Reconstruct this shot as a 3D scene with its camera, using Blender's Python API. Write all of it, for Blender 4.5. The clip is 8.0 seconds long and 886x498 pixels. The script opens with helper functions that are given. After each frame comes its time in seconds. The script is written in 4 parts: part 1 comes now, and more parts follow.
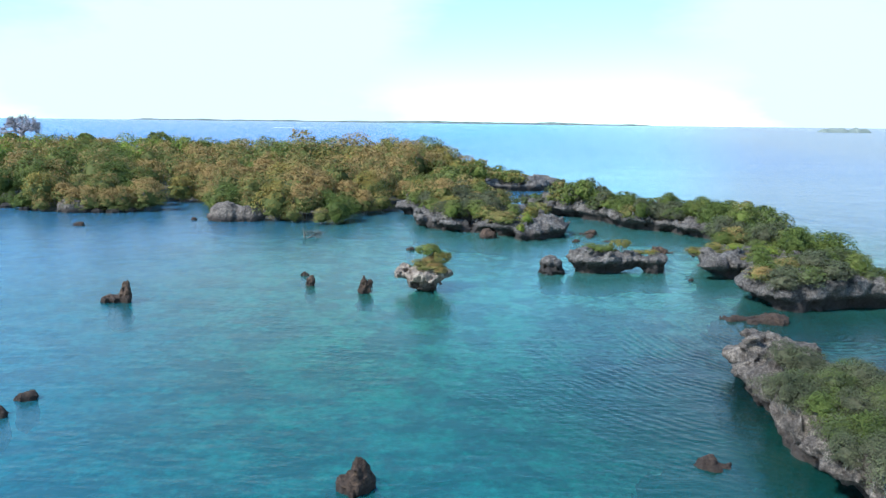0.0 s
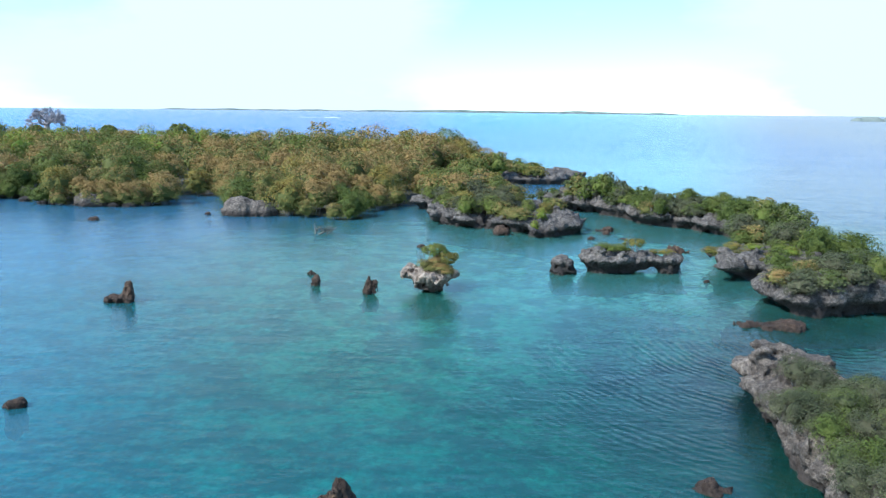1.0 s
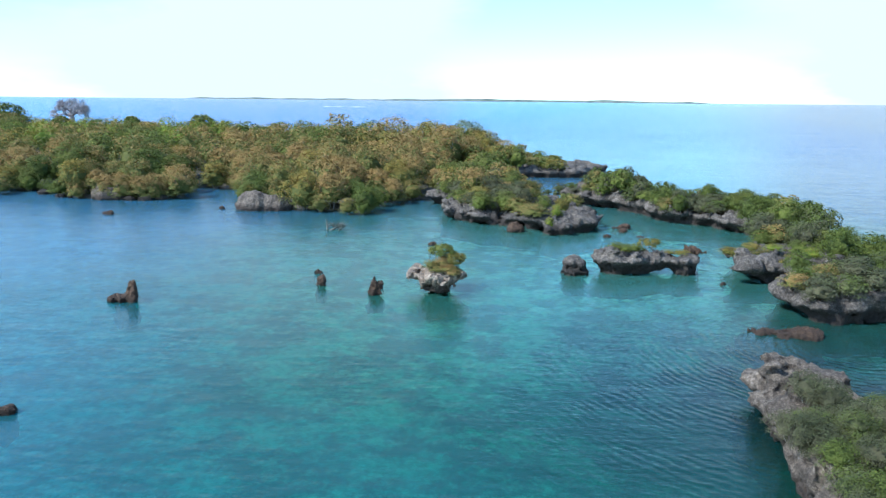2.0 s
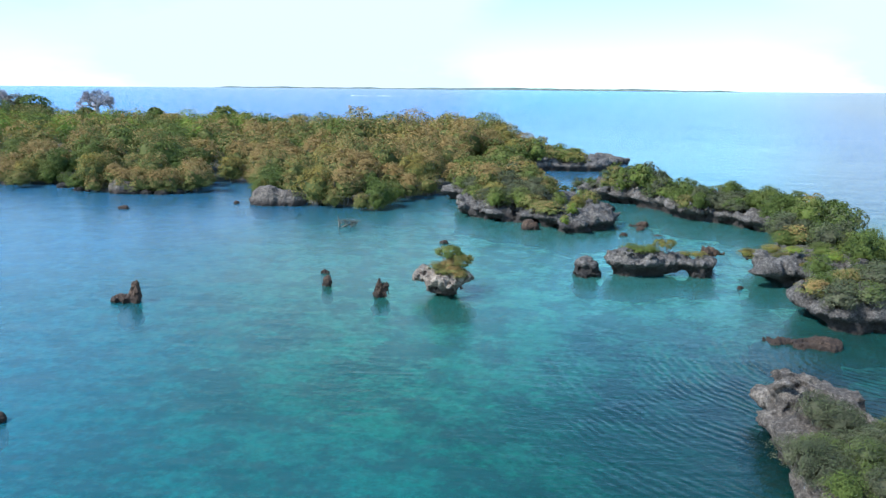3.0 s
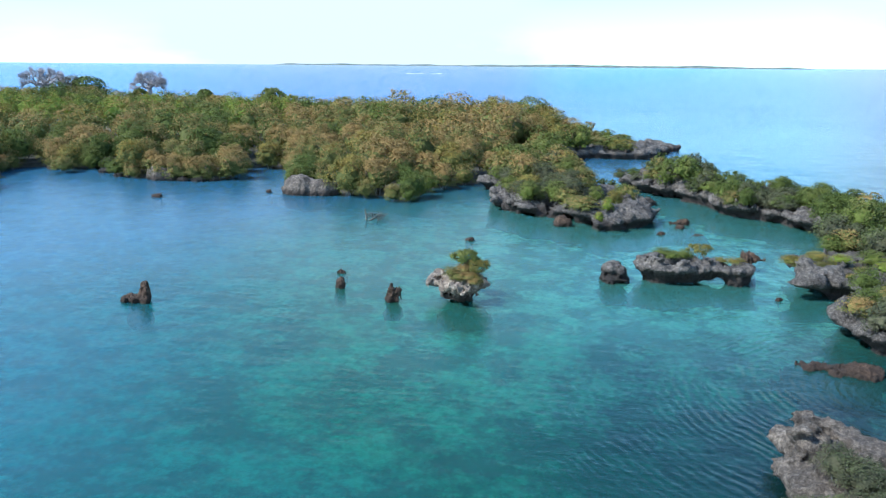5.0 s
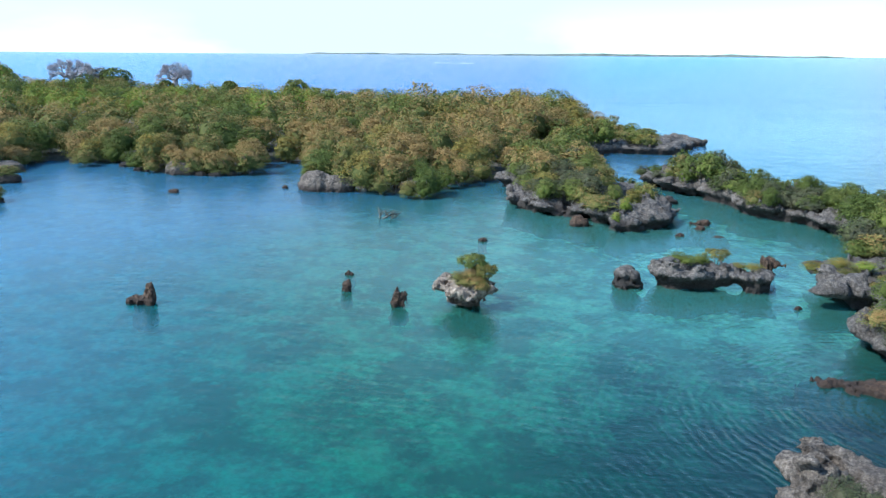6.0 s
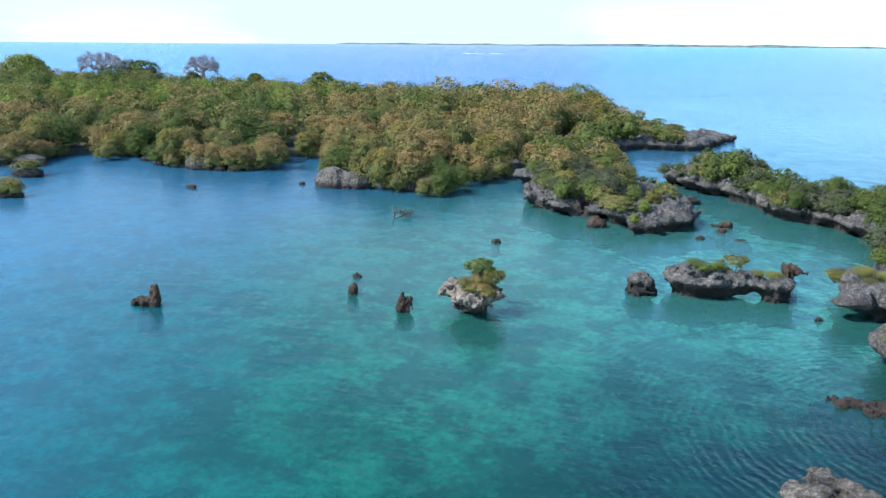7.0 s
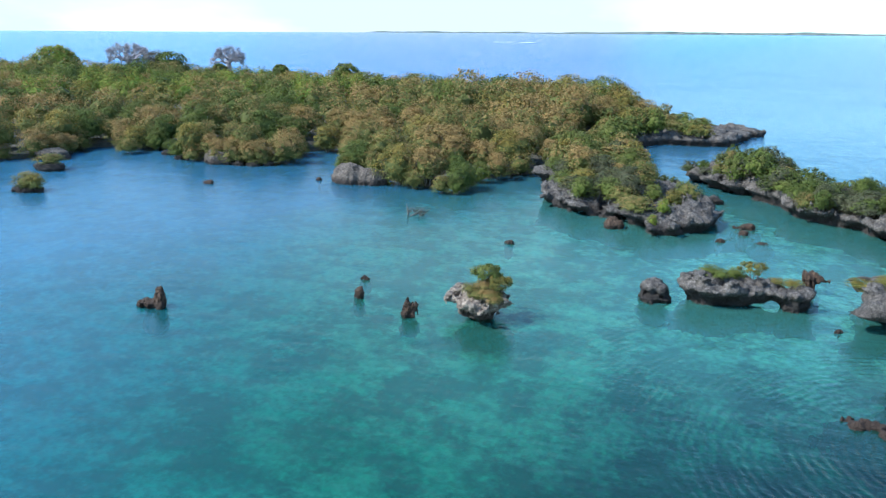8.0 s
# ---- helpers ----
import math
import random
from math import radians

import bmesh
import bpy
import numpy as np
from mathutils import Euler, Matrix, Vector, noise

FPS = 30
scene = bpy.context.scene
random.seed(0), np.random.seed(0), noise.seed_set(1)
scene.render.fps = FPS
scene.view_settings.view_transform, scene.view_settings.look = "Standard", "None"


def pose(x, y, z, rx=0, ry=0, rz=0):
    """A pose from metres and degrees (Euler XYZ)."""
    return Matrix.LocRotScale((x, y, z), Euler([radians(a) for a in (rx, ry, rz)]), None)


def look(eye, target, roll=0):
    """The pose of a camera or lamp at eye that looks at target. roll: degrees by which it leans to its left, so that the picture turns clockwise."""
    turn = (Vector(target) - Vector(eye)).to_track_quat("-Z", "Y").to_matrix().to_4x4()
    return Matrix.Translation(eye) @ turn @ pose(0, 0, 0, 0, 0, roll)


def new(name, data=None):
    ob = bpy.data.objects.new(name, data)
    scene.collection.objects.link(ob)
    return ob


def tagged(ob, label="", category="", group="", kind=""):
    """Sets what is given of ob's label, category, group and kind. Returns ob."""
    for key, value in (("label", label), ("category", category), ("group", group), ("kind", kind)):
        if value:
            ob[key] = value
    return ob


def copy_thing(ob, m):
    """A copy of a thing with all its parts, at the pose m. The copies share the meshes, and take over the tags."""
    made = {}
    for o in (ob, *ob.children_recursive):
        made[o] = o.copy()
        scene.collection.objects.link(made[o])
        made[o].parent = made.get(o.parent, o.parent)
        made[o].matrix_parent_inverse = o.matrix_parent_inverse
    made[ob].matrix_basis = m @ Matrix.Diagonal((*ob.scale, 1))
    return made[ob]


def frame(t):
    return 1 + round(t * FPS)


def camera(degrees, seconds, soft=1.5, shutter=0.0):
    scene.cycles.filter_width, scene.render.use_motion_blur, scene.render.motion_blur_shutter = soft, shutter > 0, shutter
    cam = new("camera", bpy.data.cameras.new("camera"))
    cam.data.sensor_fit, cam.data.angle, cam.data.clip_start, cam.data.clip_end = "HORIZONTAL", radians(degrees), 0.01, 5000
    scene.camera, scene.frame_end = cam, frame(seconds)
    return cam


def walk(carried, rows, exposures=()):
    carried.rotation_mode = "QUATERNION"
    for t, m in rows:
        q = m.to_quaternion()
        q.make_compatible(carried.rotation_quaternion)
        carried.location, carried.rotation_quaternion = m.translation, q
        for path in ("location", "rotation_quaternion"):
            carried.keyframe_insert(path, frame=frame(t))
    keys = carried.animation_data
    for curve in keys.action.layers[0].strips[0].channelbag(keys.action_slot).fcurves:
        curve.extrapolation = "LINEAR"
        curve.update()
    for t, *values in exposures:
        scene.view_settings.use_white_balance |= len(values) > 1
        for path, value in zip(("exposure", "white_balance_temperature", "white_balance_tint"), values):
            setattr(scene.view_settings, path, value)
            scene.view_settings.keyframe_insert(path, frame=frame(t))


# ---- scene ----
cam = camera(62.1, 8.0, soft=1.3)
PATH = [
    (0, (3.02, -1.807, 13.562), (2.898, 0.16, 13.221), 0.7),
    (0.5, (3.681, -1.083, 13.87), (3.525, 0.879, 13.516), 0.6),
    (1, (4.372, -0.322, 14.204), (4.183, 1.634, 13.834), 0.6),
    (1.5, (4.99, 0.41, 14.514), (4.768, 2.36, 14.129), 0.6),
    (3, (6.827, 2.768, 15.539), (6.504, 4.695, 15.11), 0.5),
    (3.5, (7.411, 3.557, 15.85), (7.053, 5.474, 15.406), 0.5),
    (4, (7.998, 4.389, 16.191), (7.604, 6.296, 15.733), 0.5),
    (4.5, (8.58, 5.263, 16.526), (8.15, 7.158, 16.053), 0.5),
    (6, (10.256, 7.774, 17.648), (9.72, 9.63, 17.132), 0.4),
    (6.5, (10.781, 8.626, 17.957), (10.21, 10.468, 17.429), 0.4),
    (7, (11.354, 9.546, 18.295), (10.745, 11.373, 17.754), 0.4),
    (7.5, (11.826, 10.391, 18.698), (11.184, 12.201, 18.141), 0.4),
    (8, (12.372, 11.299, 19.081), (11.693, 13.092, 18.511), 0.3),
]
walk(cam, [(t, look(eye, aim, lean)) for t, eye, aim, lean in PATH], [(0, 0.9, 5350, 3), (8, 0.86, 5350, 3)])

# ---- world, sun ----
SUN_UP, SUN_ROUND = radians(46), radians(238)   # elevation, bearing clockwise from +y
world = bpy.data.worlds.new("sky")
scene.world = world
world.use_nodes = True
wn, wl = world.node_tree.nodes, world.node_tree.links
wn.clear()
w_out, w_bg, w_sky = wn.new("ShaderNodeOutputWorld"), wn.new("ShaderNodeBackground"), wn.new("ShaderNodeTexSky")
w_sky.sky_type, w_sky.sun_disc = "NISHITA", False
w_sky.sun_elevation, w_sky.sun_rotation = SUN_UP, SUN_ROUND
w_sky.air_density, w_sky.dust_density, w_sky.ozone_density = 1.2, 0.0, 4.0
w_co, w_map, w_noise, w_ramp, w_mix = (wn.new("ShaderNodeTexCoord"), wn.new("ShaderNodeMapping"), wn.new("ShaderNodeTexNoise"),
                                       wn.new("ShaderNodeValToRGB"), wn.new("ShaderNodeMix"))
w_map.inputs["Scale"].default_value = (1.0, 1.0, 3.2)
w_noise.inputs["Scale"].default_value, w_noise.inputs["Detail"].default_value = 2.6, 6
w_noise.inputs["Roughness"].default_value = 0.55
w_ramp.color_ramp.elements[0].position, w_ramp.color_ramp.elements[1].position = 0.42, 0.62
w_ramp.color_ramp.elements[0].color = (0.3, 0.3, 0.3, 1)
w_mix.data_type = "RGBA"
w_mix.inputs["B"].default_value = (3.65, 3.92, 3.98, 1)
w_bg.inputs["Strength"].default_value = 0.15
wl.new(w_co.outputs["Generated"], w_map.inputs["Vector"])
wl.new(w_map.outputs["Vector"], w_noise.inputs["Vector"])
w_sum = w_noise.outputs["Fac"]
for way, near, gain in (((-0.32, 0.94, 0.115), 0.975, 0.2), ((0.42, 0.9, 0.15), 0.985, 0.2), ((0.1, 0.98, 0.12), 0.985, -0.1)):   # two cloud masses over the sea, and a gap
    w_dot, w_lobe, w_add = wn.new("ShaderNodeVectorMath"), wn.new("ShaderNodeMapRange"), wn.new("ShaderNodeMath")
    w_dot.operation, w_add.operation = "DOT_PRODUCT", "ADD"
    w_dot.inputs[1].default_value = Vector(way).normalized()
    w_lobe.inputs["From Min"].default_value, w_lobe.inputs["From Max"].default_value = near - 0.02, 0.999
    w_lobe.inputs["To Max"].default_value = gain
    wl.new(w_co.outputs["Generated"], w_dot.inputs[0])
    wl.new(w_dot.outputs["Value"], w_lobe.inputs["Value"])
    wl.new(w_sum, w_add.inputs[0])
    wl.new(w_lobe.outputs["Result"], w_add.inputs[1])
    w_sum = w_add.outputs["Value"]
wl.new(w_sum, w_ramp.inputs["Fac"])
# the cloud banks lie low over the sea; higher up the sky opens
w_sep, w_high, w_mul = wn.new("ShaderNodeSeparateXYZ"), wn.new("ShaderNodeMapRange"), wn.new("ShaderNodeMath")
w_high.inputs["From Min"].default_value, w_high.inputs["From Max"].default_value = 0.14, 0.65
w_high.inputs["To Min"].default_value, w_high.inputs["To Max"].default_value = 1.0, 0.18
w_mul.operation = "MULTIPLY"
wl.new(w_co.outputs["Generated"], w_sep.inputs["Vector"])
wl.new(w_sep.outputs["Z"], w_high.inputs["Value"])
wl.new(w_ramp.outputs["Color"], w_mul.inputs[0])
wl.new(w_high.outputs["Result"], w_mul.inputs[1])
wl.new(w_mul.outputs["Value"], w_mix.inputs["Factor"])
w_veil = wn.new("ShaderNodeMix")   # thin high haze
w_veil.data_type, w_veil.blend_type = "RGBA", "MULTIPLY"
w_veil.inputs["Factor"].default_value = 1.0
w_veil.inputs["B"].default_value = (0.78, 1.12, 1.24, 1)
wl.new(w_sky.outputs["Color"], w_veil.inputs["A"])
wl.new(w_veil.outputs["Result"], w_mix.inputs["A"])
wl.new(w_mix.outputs["Result"], w_bg.inputs["Color"])
wl.new(w_bg.outputs["Background"], w_out.inputs["Surface"])

sun_data = bpy.data.lights.new("sun", "SUN")
sun_data.energy, sun_data.angle, sun_data.color = 4.8, radians(6), (1.0, 0.95, 0.87)
sun = new("sun", sun_data)
sun_way = Vector((math.sin(SUN_ROUND) * math.cos(SUN_UP), math.cos(SUN_ROUND) * math.cos(SUN_UP), math.sin(SUN_UP)))
sun.matrix_world = look(sun_way * 300, (0, 0, 0))

# ---- materials ----


def node_mat(name):
    m = bpy.data.materials.new(name)
    m.use_nodes = True
    return m, m.node_tree.nodes, m.node_tree.links, m.node_tree.nodes["Principled BSDF"]


def ramp_node(n, stops):
    r = n.new("ShaderNodeValToRGB").color_ramp
    while len(r.elements) < len(stops):
        r.elements.new(0.5)
    for e, (p, c) in zip(r.elements, stops):
        e.position, e.color = p, (*c, 1)
    return n[-1]


def mix_node(n, l, fac, a, b, kind="MIX"):
    m = n.new("ShaderNodeMix")
    m.data_type, m.blend_type = "RGBA", kind
    for key, v in (("Factor", fac), ("A", a), ("B", b)):
        if isinstance(v, (int, float)):
            m.inputs[key].default_value = v
        elif isinstance(v, tuple):
            m.inputs[key].default_value = (*v, 1)
        else:
            l.new(v, m.inputs[key])
    return m.outputs["Result"]


def noise_node(n, l, vec, scale, detail=5, rough=0.55):
    t = n.new("ShaderNodeTexNoise")
    t.inputs["Scale"].default_value, t.inputs["Detail"].default_value, t.inputs["Roughness"].default_value = scale, detail, rough
    l.new(vec, t.inputs["Vector"])
    return t.outputs["Fac"]


def foliage(name, a, b):
    """Leaf surface: each leaf its own tone between a and b, with a patchy drift over a metre or so."""
    m, n, l, p = node_mat(name)
    g = n.new("ShaderNodeNewGeometry")
    drift = noise_node(n, l, g.outputs["Position"], 0.55, 3)
    leaf = mix_node(n, l, g.outputs["Random Per Island"], a, b)
    wide = ramp_node(n, [(0.3, (0.62, 0.66, 0.62)), (0.7, (1.3, 1.25, 1.2))])
    l.new(drift, wide.inputs["Fac"])
    tone = mix_node(n, l, 1.0, leaf, wide.outputs["Color"], "MULTIPLY")
    l.new(tone, p.inputs["Base Color"])
    p.inputs["Roughness"].default_value = 0.7
    p.inputs["Specular IOR Level"].default_value = 0.12
    tr, mx, out = n.new("ShaderNodeBsdfTranslucent"), n.new("ShaderNodeMixShader"), n["Material Output"]
    l.new(tone, tr.inputs["Color"])
    mx.inputs["Fac"].default_value = 0.25
    l.new(p.outputs["BSDF"], mx.inputs[1])
    l.new(tr.outputs["BSDF"], mx.inputs[2])
    l.new(mx.outputs["Shader"], out.inputs["Surface"])
    return m


def bark(name, a, b):
    m, n, l, p = node_mat(name)
    c = n.new("ShaderNodeTexCoord")
    f = noise_node(n, l, c.outputs["Object"], 6.0, 6, 0.65)
    r = ramp_node(n, [(0.35, a), (0.65, b)])
    l.new(f, r.inputs["Fac"])
    l.new(r.outputs["Color"], p.inputs["Base Color"])
    p.inputs["Roughness"].default_value = 0.85
    return m


def limestone(name, dark, mid, light, stain_shade, stain_shade_top):
    """Weathered coral rock: pits, pale worn crests, and algae staining with a ragged upper edge round the tide line,
    which can double as painted undercut shade.
    """
    m, n, l, p = node_mat(name)
    g = n.new("ShaderNodeNewGeometry")
    pos = g.outputs["Position"]
    broad, fine = noise_node(n, l, pos, 0.7, 6, 0.6), noise_node(n, l, pos, 4.5, 6, 0.7)
    vor = n.new("ShaderNodeTexVoronoi")
    vor.inputs["Scale"].default_value = 2.6
    l.new(pos, vor.inputs["Vector"])
    pit = noise_node(n, l, pos, 11.0, 5, 0.7)
    r = ramp_node(n, [(0.33, dark), (0.5, mid), (0.68, light)])
    l.new(mix_node(n, l, 0.4, fine, pit), r.inputs["Fac"])
    r2 = ramp_node(n, [(0.3, (0.55, 0.53, 0.53)), (0.7, (1.55, 1.5, 1.42))])
    l.new(broad, r2.inputs["Fac"])
    tone = mix_node(n, l, 1.0, r.outputs["Color"], r2.outputs["Color"], "MULTIPLY")
    sep, add, mr = n.new("ShaderNodeSeparateXYZ"), n.new("ShaderNodeMath"), n.new("ShaderNodeMapRange")
    l.new(pos, sep.inputs["Vector"])
    add.operation = "MULTIPLY_ADD"
    l.new(broad, add.inputs[0])
    add.inputs[1].default_value = -1.6
    l.new(sep.outputs["Z"], add.inputs[2])
    mr.inputs["From Min"].default_value, mr.inputs["From Max"].default_value = stain_shade_top - 0.95, stain_shade_top - 0.55
    mr.inputs["To Min"].default_value, mr.inputs["To Max"].default_value = 0.85, 0.0
    l.new(add.outputs["Value"], mr.inputs["Value"])
    final = mix_node(n, l, mr.outputs["Result"], tone, stain_shade)
    l.new(final, p.inputs["Base Color"])
    p.inputs["Roughness"].default_value = 0.9
    p.inputs["Specular IOR Level"].default_value = 0.2
    bump, bump2 = n.new("ShaderNodeBump"), n.new("ShaderNodeBump")
    bump.inputs["Strength"].default_value, bump.inputs["Distance"].default_value = 1.0, 0.42
    bump2.inputs["Strength"].default_value, bump2.inputs["Distance"].default_value = 1.0, 0.12
    l.new(mix_node(n, l, 0.35, fine, pit), bump.inputs["Height"])
    l.new(vor.outputs["Distance"], bump2.inputs["Height"])
    l.new(bump.outputs["Normal"], bump2.inputs["Normal"])
    l.new(bump2.outputs["Normal"], p.inputs["Normal"])
    return m


# the grey rock's near-black foot is algae plus undercut shadow put into the colour
rock_grey = limestone("coral_limestone", (0.03, 0.025, 0.022), (0.105, 0.088, 0.076), (0.27, 0.232, 0.2), (0.028, 0.021, 0.017), 0.95)
rock_pale = limestone("pale_limestone", (0.035, 0.028, 0.023), (0.12, 0.095, 0.077), (0.31, 0.255, 0.205), (0.045, 0.032, 0.025), 0.6)
rock_warm = limestone("warm_limestone", (0.07, 0.052, 0.04), (0.26, 0.2, 0.155), (0.55, 0.44, 0.35), (0.045, 0.032, 0.024), 0.55)
rock_rust = limestone("algae_brown_rock", (0.022, 0.015, 0.012), (0.07, 0.044, 0.03), (0.17, 0.105, 0.065), (0.045, 0.03, 0.022), 0.3)
bark_grey = bark("grey_bark", (0.10, 0.085, 0.075), (0.30, 0.27, 0.24))
bark_drift = bark("weathered_wood", (0.05, 0.047, 0.036), (0.16, 0.15, 0.12))
bark_violet = bark("baobab_bark", (0.22, 0.185, 0.19), (0.42, 0.37, 0.37))
LEAF = {
    "tan": foliage("tan_leaves", (0.222, 0.142, 0.05), (0.308, 0.195, 0.072)),
    "ochre": foliage("ochre_leaves", (0.19, 0.14, 0.032), (0.27, 0.195, 0.045)),
    "olive": foliage("olive_leaves", (0.108, 0.11, 0.03), (0.158, 0.155, 0.042)),
    "green": foliage("green_leaves", (0.085, 0.105, 0.02), (0.13, 0.15, 0.03)),
    "deep": foliage("deep_green_leaves", (0.064, 0.08, 0.018), (0.1, 0.115, 0.026)),
    "grey": foliage("grey_twigs", (0.115, 0.1, 0.083), (0.165, 0.145, 0.12)),
    "sage": foliage("sage_leaves", (0.07, 0.076, 0.034), (0.11, 0.112, 0.05)),
    "drab": foliage("drab_leaves", (0.062, 0.06, 0.034), (0.105, 0.096, 0.054)),
    "lime": foliage("bright_green_leaves", (0.135, 0.18, 0.024), (0.21, 0.24, 0.04)),
}


def soil_mat():
    m, n, l, p = node_mat("leaf_litter_soil")
    g = n.new("ShaderNodeNewGeometry")
    f = noise_node(n, l, g.outputs["Position"], 1.2, 6, 0.6)
    r = ramp_node(n, [(0.3, (0.03, 0.026, 0.018)), (0.55, (0.07, 0.055, 0.035)), (0.75, (0.14, 0.12, 0.09))])
    l.new(f, r.inputs["Fac"])
    l.new(r.outputs["Color"], p.inputs["Base Color"])
    p.inputs["Roughness"].default_value = 0.95
    return m


def seabed_mat():
    m, n, l, p = node_mat("sand_and_seagrass")
    g = n.new("ShaderNodeNewGeometry")
    pos = g.outputs["Position"]
    big, small = noise_node(n, l, pos, 0.27, 10, 0.74), noise_node(n, l, pos, 1.7, 7, 0.7)
    r = ramp_node(n, [(0.44, (0.68, 0.66, 0.55)), (0.56, (0.06, 0.08, 0.06))])
    l.new(big, r.inputs["Fac"])
    r2 = ramp_node(n, [(0.38, (0.4, 0.43, 0.4)), (0.6, (1.1, 1.1, 1.1))])
    l.new(small, r2.inputs["Fac"])
    meadow, edge, wob = n.new("ShaderNodeVectorMath"), n.new("ShaderNodeMapRange"), n.new("ShaderNodeMath")
    meadow.operation, wob.operation = "DISTANCE", "MULTIPLY_ADD"
    meadow.inputs[1].default_value = (17, 36, -2)
    l.new(pos, meadow.inputs[0])
    l.new(noise_node(n, l, pos, 0.22, 6, 0.65), wob.inputs[0])
    wob.inputs[1].default_value = 26
    l.new(meadow.outputs["Value"], wob.inputs[2])
    edge.inputs["From Min"].default_value, edge.inputs["From Max"].default_value = 17, 26
    edge.inputs["To Min"].default_value, edge.inputs["To Max"].default_value = 0.9, 0.0
    l.new(wob.outputs["Value"], edge.inputs["Value"])
    bed = mix_node(n, l, edge.outputs["Result"], r.outputs["Color"], (0.055, 0.066, 0.048))
    l.new(mix_node(n, l, 1.0, bed, r2.outputs["Color"], "MULTIPLY"), p.inputs["Base Color"])
    p.inputs["Roughness"].default_value = 0.95
    return m


def water_mat():
    """Lagoon water: a rippled gloss over a body that is part clear and tinted, part milky; bluer out at sea."""
    m, n, l, p = node_mat("lagoon_water")
    n.remove(p)
    out = n["Material Output"]
    g = n.new("ShaderNodeNewGeometry")
    pos = g.outputs["Position"]
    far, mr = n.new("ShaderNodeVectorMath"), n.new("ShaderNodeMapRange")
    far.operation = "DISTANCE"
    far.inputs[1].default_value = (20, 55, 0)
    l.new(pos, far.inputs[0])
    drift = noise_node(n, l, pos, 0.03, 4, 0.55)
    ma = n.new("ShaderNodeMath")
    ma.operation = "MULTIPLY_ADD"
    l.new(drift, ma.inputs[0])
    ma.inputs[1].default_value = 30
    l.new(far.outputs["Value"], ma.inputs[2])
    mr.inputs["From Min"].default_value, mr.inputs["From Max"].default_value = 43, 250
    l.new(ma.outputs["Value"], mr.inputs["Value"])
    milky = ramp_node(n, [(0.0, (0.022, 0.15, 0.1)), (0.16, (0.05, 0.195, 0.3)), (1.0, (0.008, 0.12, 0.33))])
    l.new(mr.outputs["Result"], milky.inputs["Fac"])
    # sky sheen painted into the sea colour: pale grey eastward, deeper blue in the west
    east, pale, sheen = n.new("ShaderNodeVectorMath"), n.new("ShaderNodeMapRange"), n.new("ShaderNodeMath")
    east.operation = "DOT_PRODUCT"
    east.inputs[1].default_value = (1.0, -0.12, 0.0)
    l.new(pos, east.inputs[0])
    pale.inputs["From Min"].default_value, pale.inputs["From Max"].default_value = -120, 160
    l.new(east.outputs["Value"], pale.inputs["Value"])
    sheen.operation = "MULTIPLY"
    l.new(pale.outputs["Result"], sheen.inputs[0])
    l.new(mr.outputs["Result"], sheen.inputs[1])
    offing = mix_node(n, l, sheen.outputs["Value"], milky.outputs["Color"], (0.17, 0.185, 0.195))
    clear = ramp_node(n, [(0.0, (0.19, 0.55, 0.43)), (0.18, (0.05, 0.43, 0.64)), (1.0, (0.03, 0.2, 0.45))])
    l.new(mr.outputs["Result"], clear.inputs["Fac"])
    # the sandy shallows of the bay are paler
    bay, shoal, wob = n.new("ShaderNodeVectorMath"), n.new("ShaderNodeMapRange"), n.new("ShaderNodeMath")
    bay.operation = "DISTANCE"
    bay.inputs[1].default_value = (14, 78, 0)
    l.new(pos, bay.inputs[0])
    wob.operation = "MULTIPLY_ADD"
    l.new(noise_node(n, l, pos, 0.12, 4, 0.55), wob.inputs[0])
    wob.inputs[1].default_value = 22
    l.new(bay.outputs["Value"], wob.inputs[2])
    shoal.inputs["From Min"].default_value, shoal.inputs["From Max"].default_value = 20, 56
    shoal.inputs["To Min"].default_value, shoal.inputs["To Max"].default_value = 1.0, 0.0
    l.new(wob.outputs["Value"], shoal.inputs["Value"])
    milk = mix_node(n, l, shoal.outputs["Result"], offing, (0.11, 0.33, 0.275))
    tint = mix_node(n, l, shoal.outputs["Result"], clear.outputs["Color"], (0.42, 0.78, 0.68))
    # and the hollow off the shelf is deeper and darker
    hole, drop, wob2 = n.new("ShaderNodeVectorMath"), n.new("ShaderNodeMapRange"), n.new("ShaderNodeMath")
    hole.operation, wob2.operation = "DISTANCE", "MULTIPLY_ADD"
    hole.inputs[1].default_value = (20, 38, 0)
    l.new(pos, hole.inputs[0])
    l.new(noise_node(n, l, pos, 0.16, 5, 0.6), wob2.inputs[0])
    wob2.inputs[1].default_value = 18
    l.new(hole.outputs["Value"], wob2.inputs[2])
    drop.inputs["From Min"].default_value, drop.inputs["From Max"].default_value = 14, 29
    drop.inputs["To Min"].default_value, drop.inputs["To Max"].default_value = 1.0, 0.0
    l.new(wob2.outputs["Value"], drop.inputs["Value"])
    milk = mix_node(n, l, drop.outputs["Result"], milk, (0.014, 0.05, 0.05))
    tint = mix_node(n, l, drop.outputs["Result"], tint, (0.12, 0.36, 0.32))
    # ripples: wind waves drawn out along their crests, and a fine chop
    mp = n.new("ShaderNodeMapping")
    mp.inputs["Rotation"].default_value = (0, 0, radians(-16))
    mp.inputs["Scale"].default_value = (0.6, 1.3, 1.0)
    l.new(pos, mp.inputs["Vector"])
    w1, w2 = noise_node(n, l, mp.outputs["Vector"], 1.3, 4, 0.55), noise_node(n, l, mp.outputs["Vector"], 4.5, 3, 0.55)
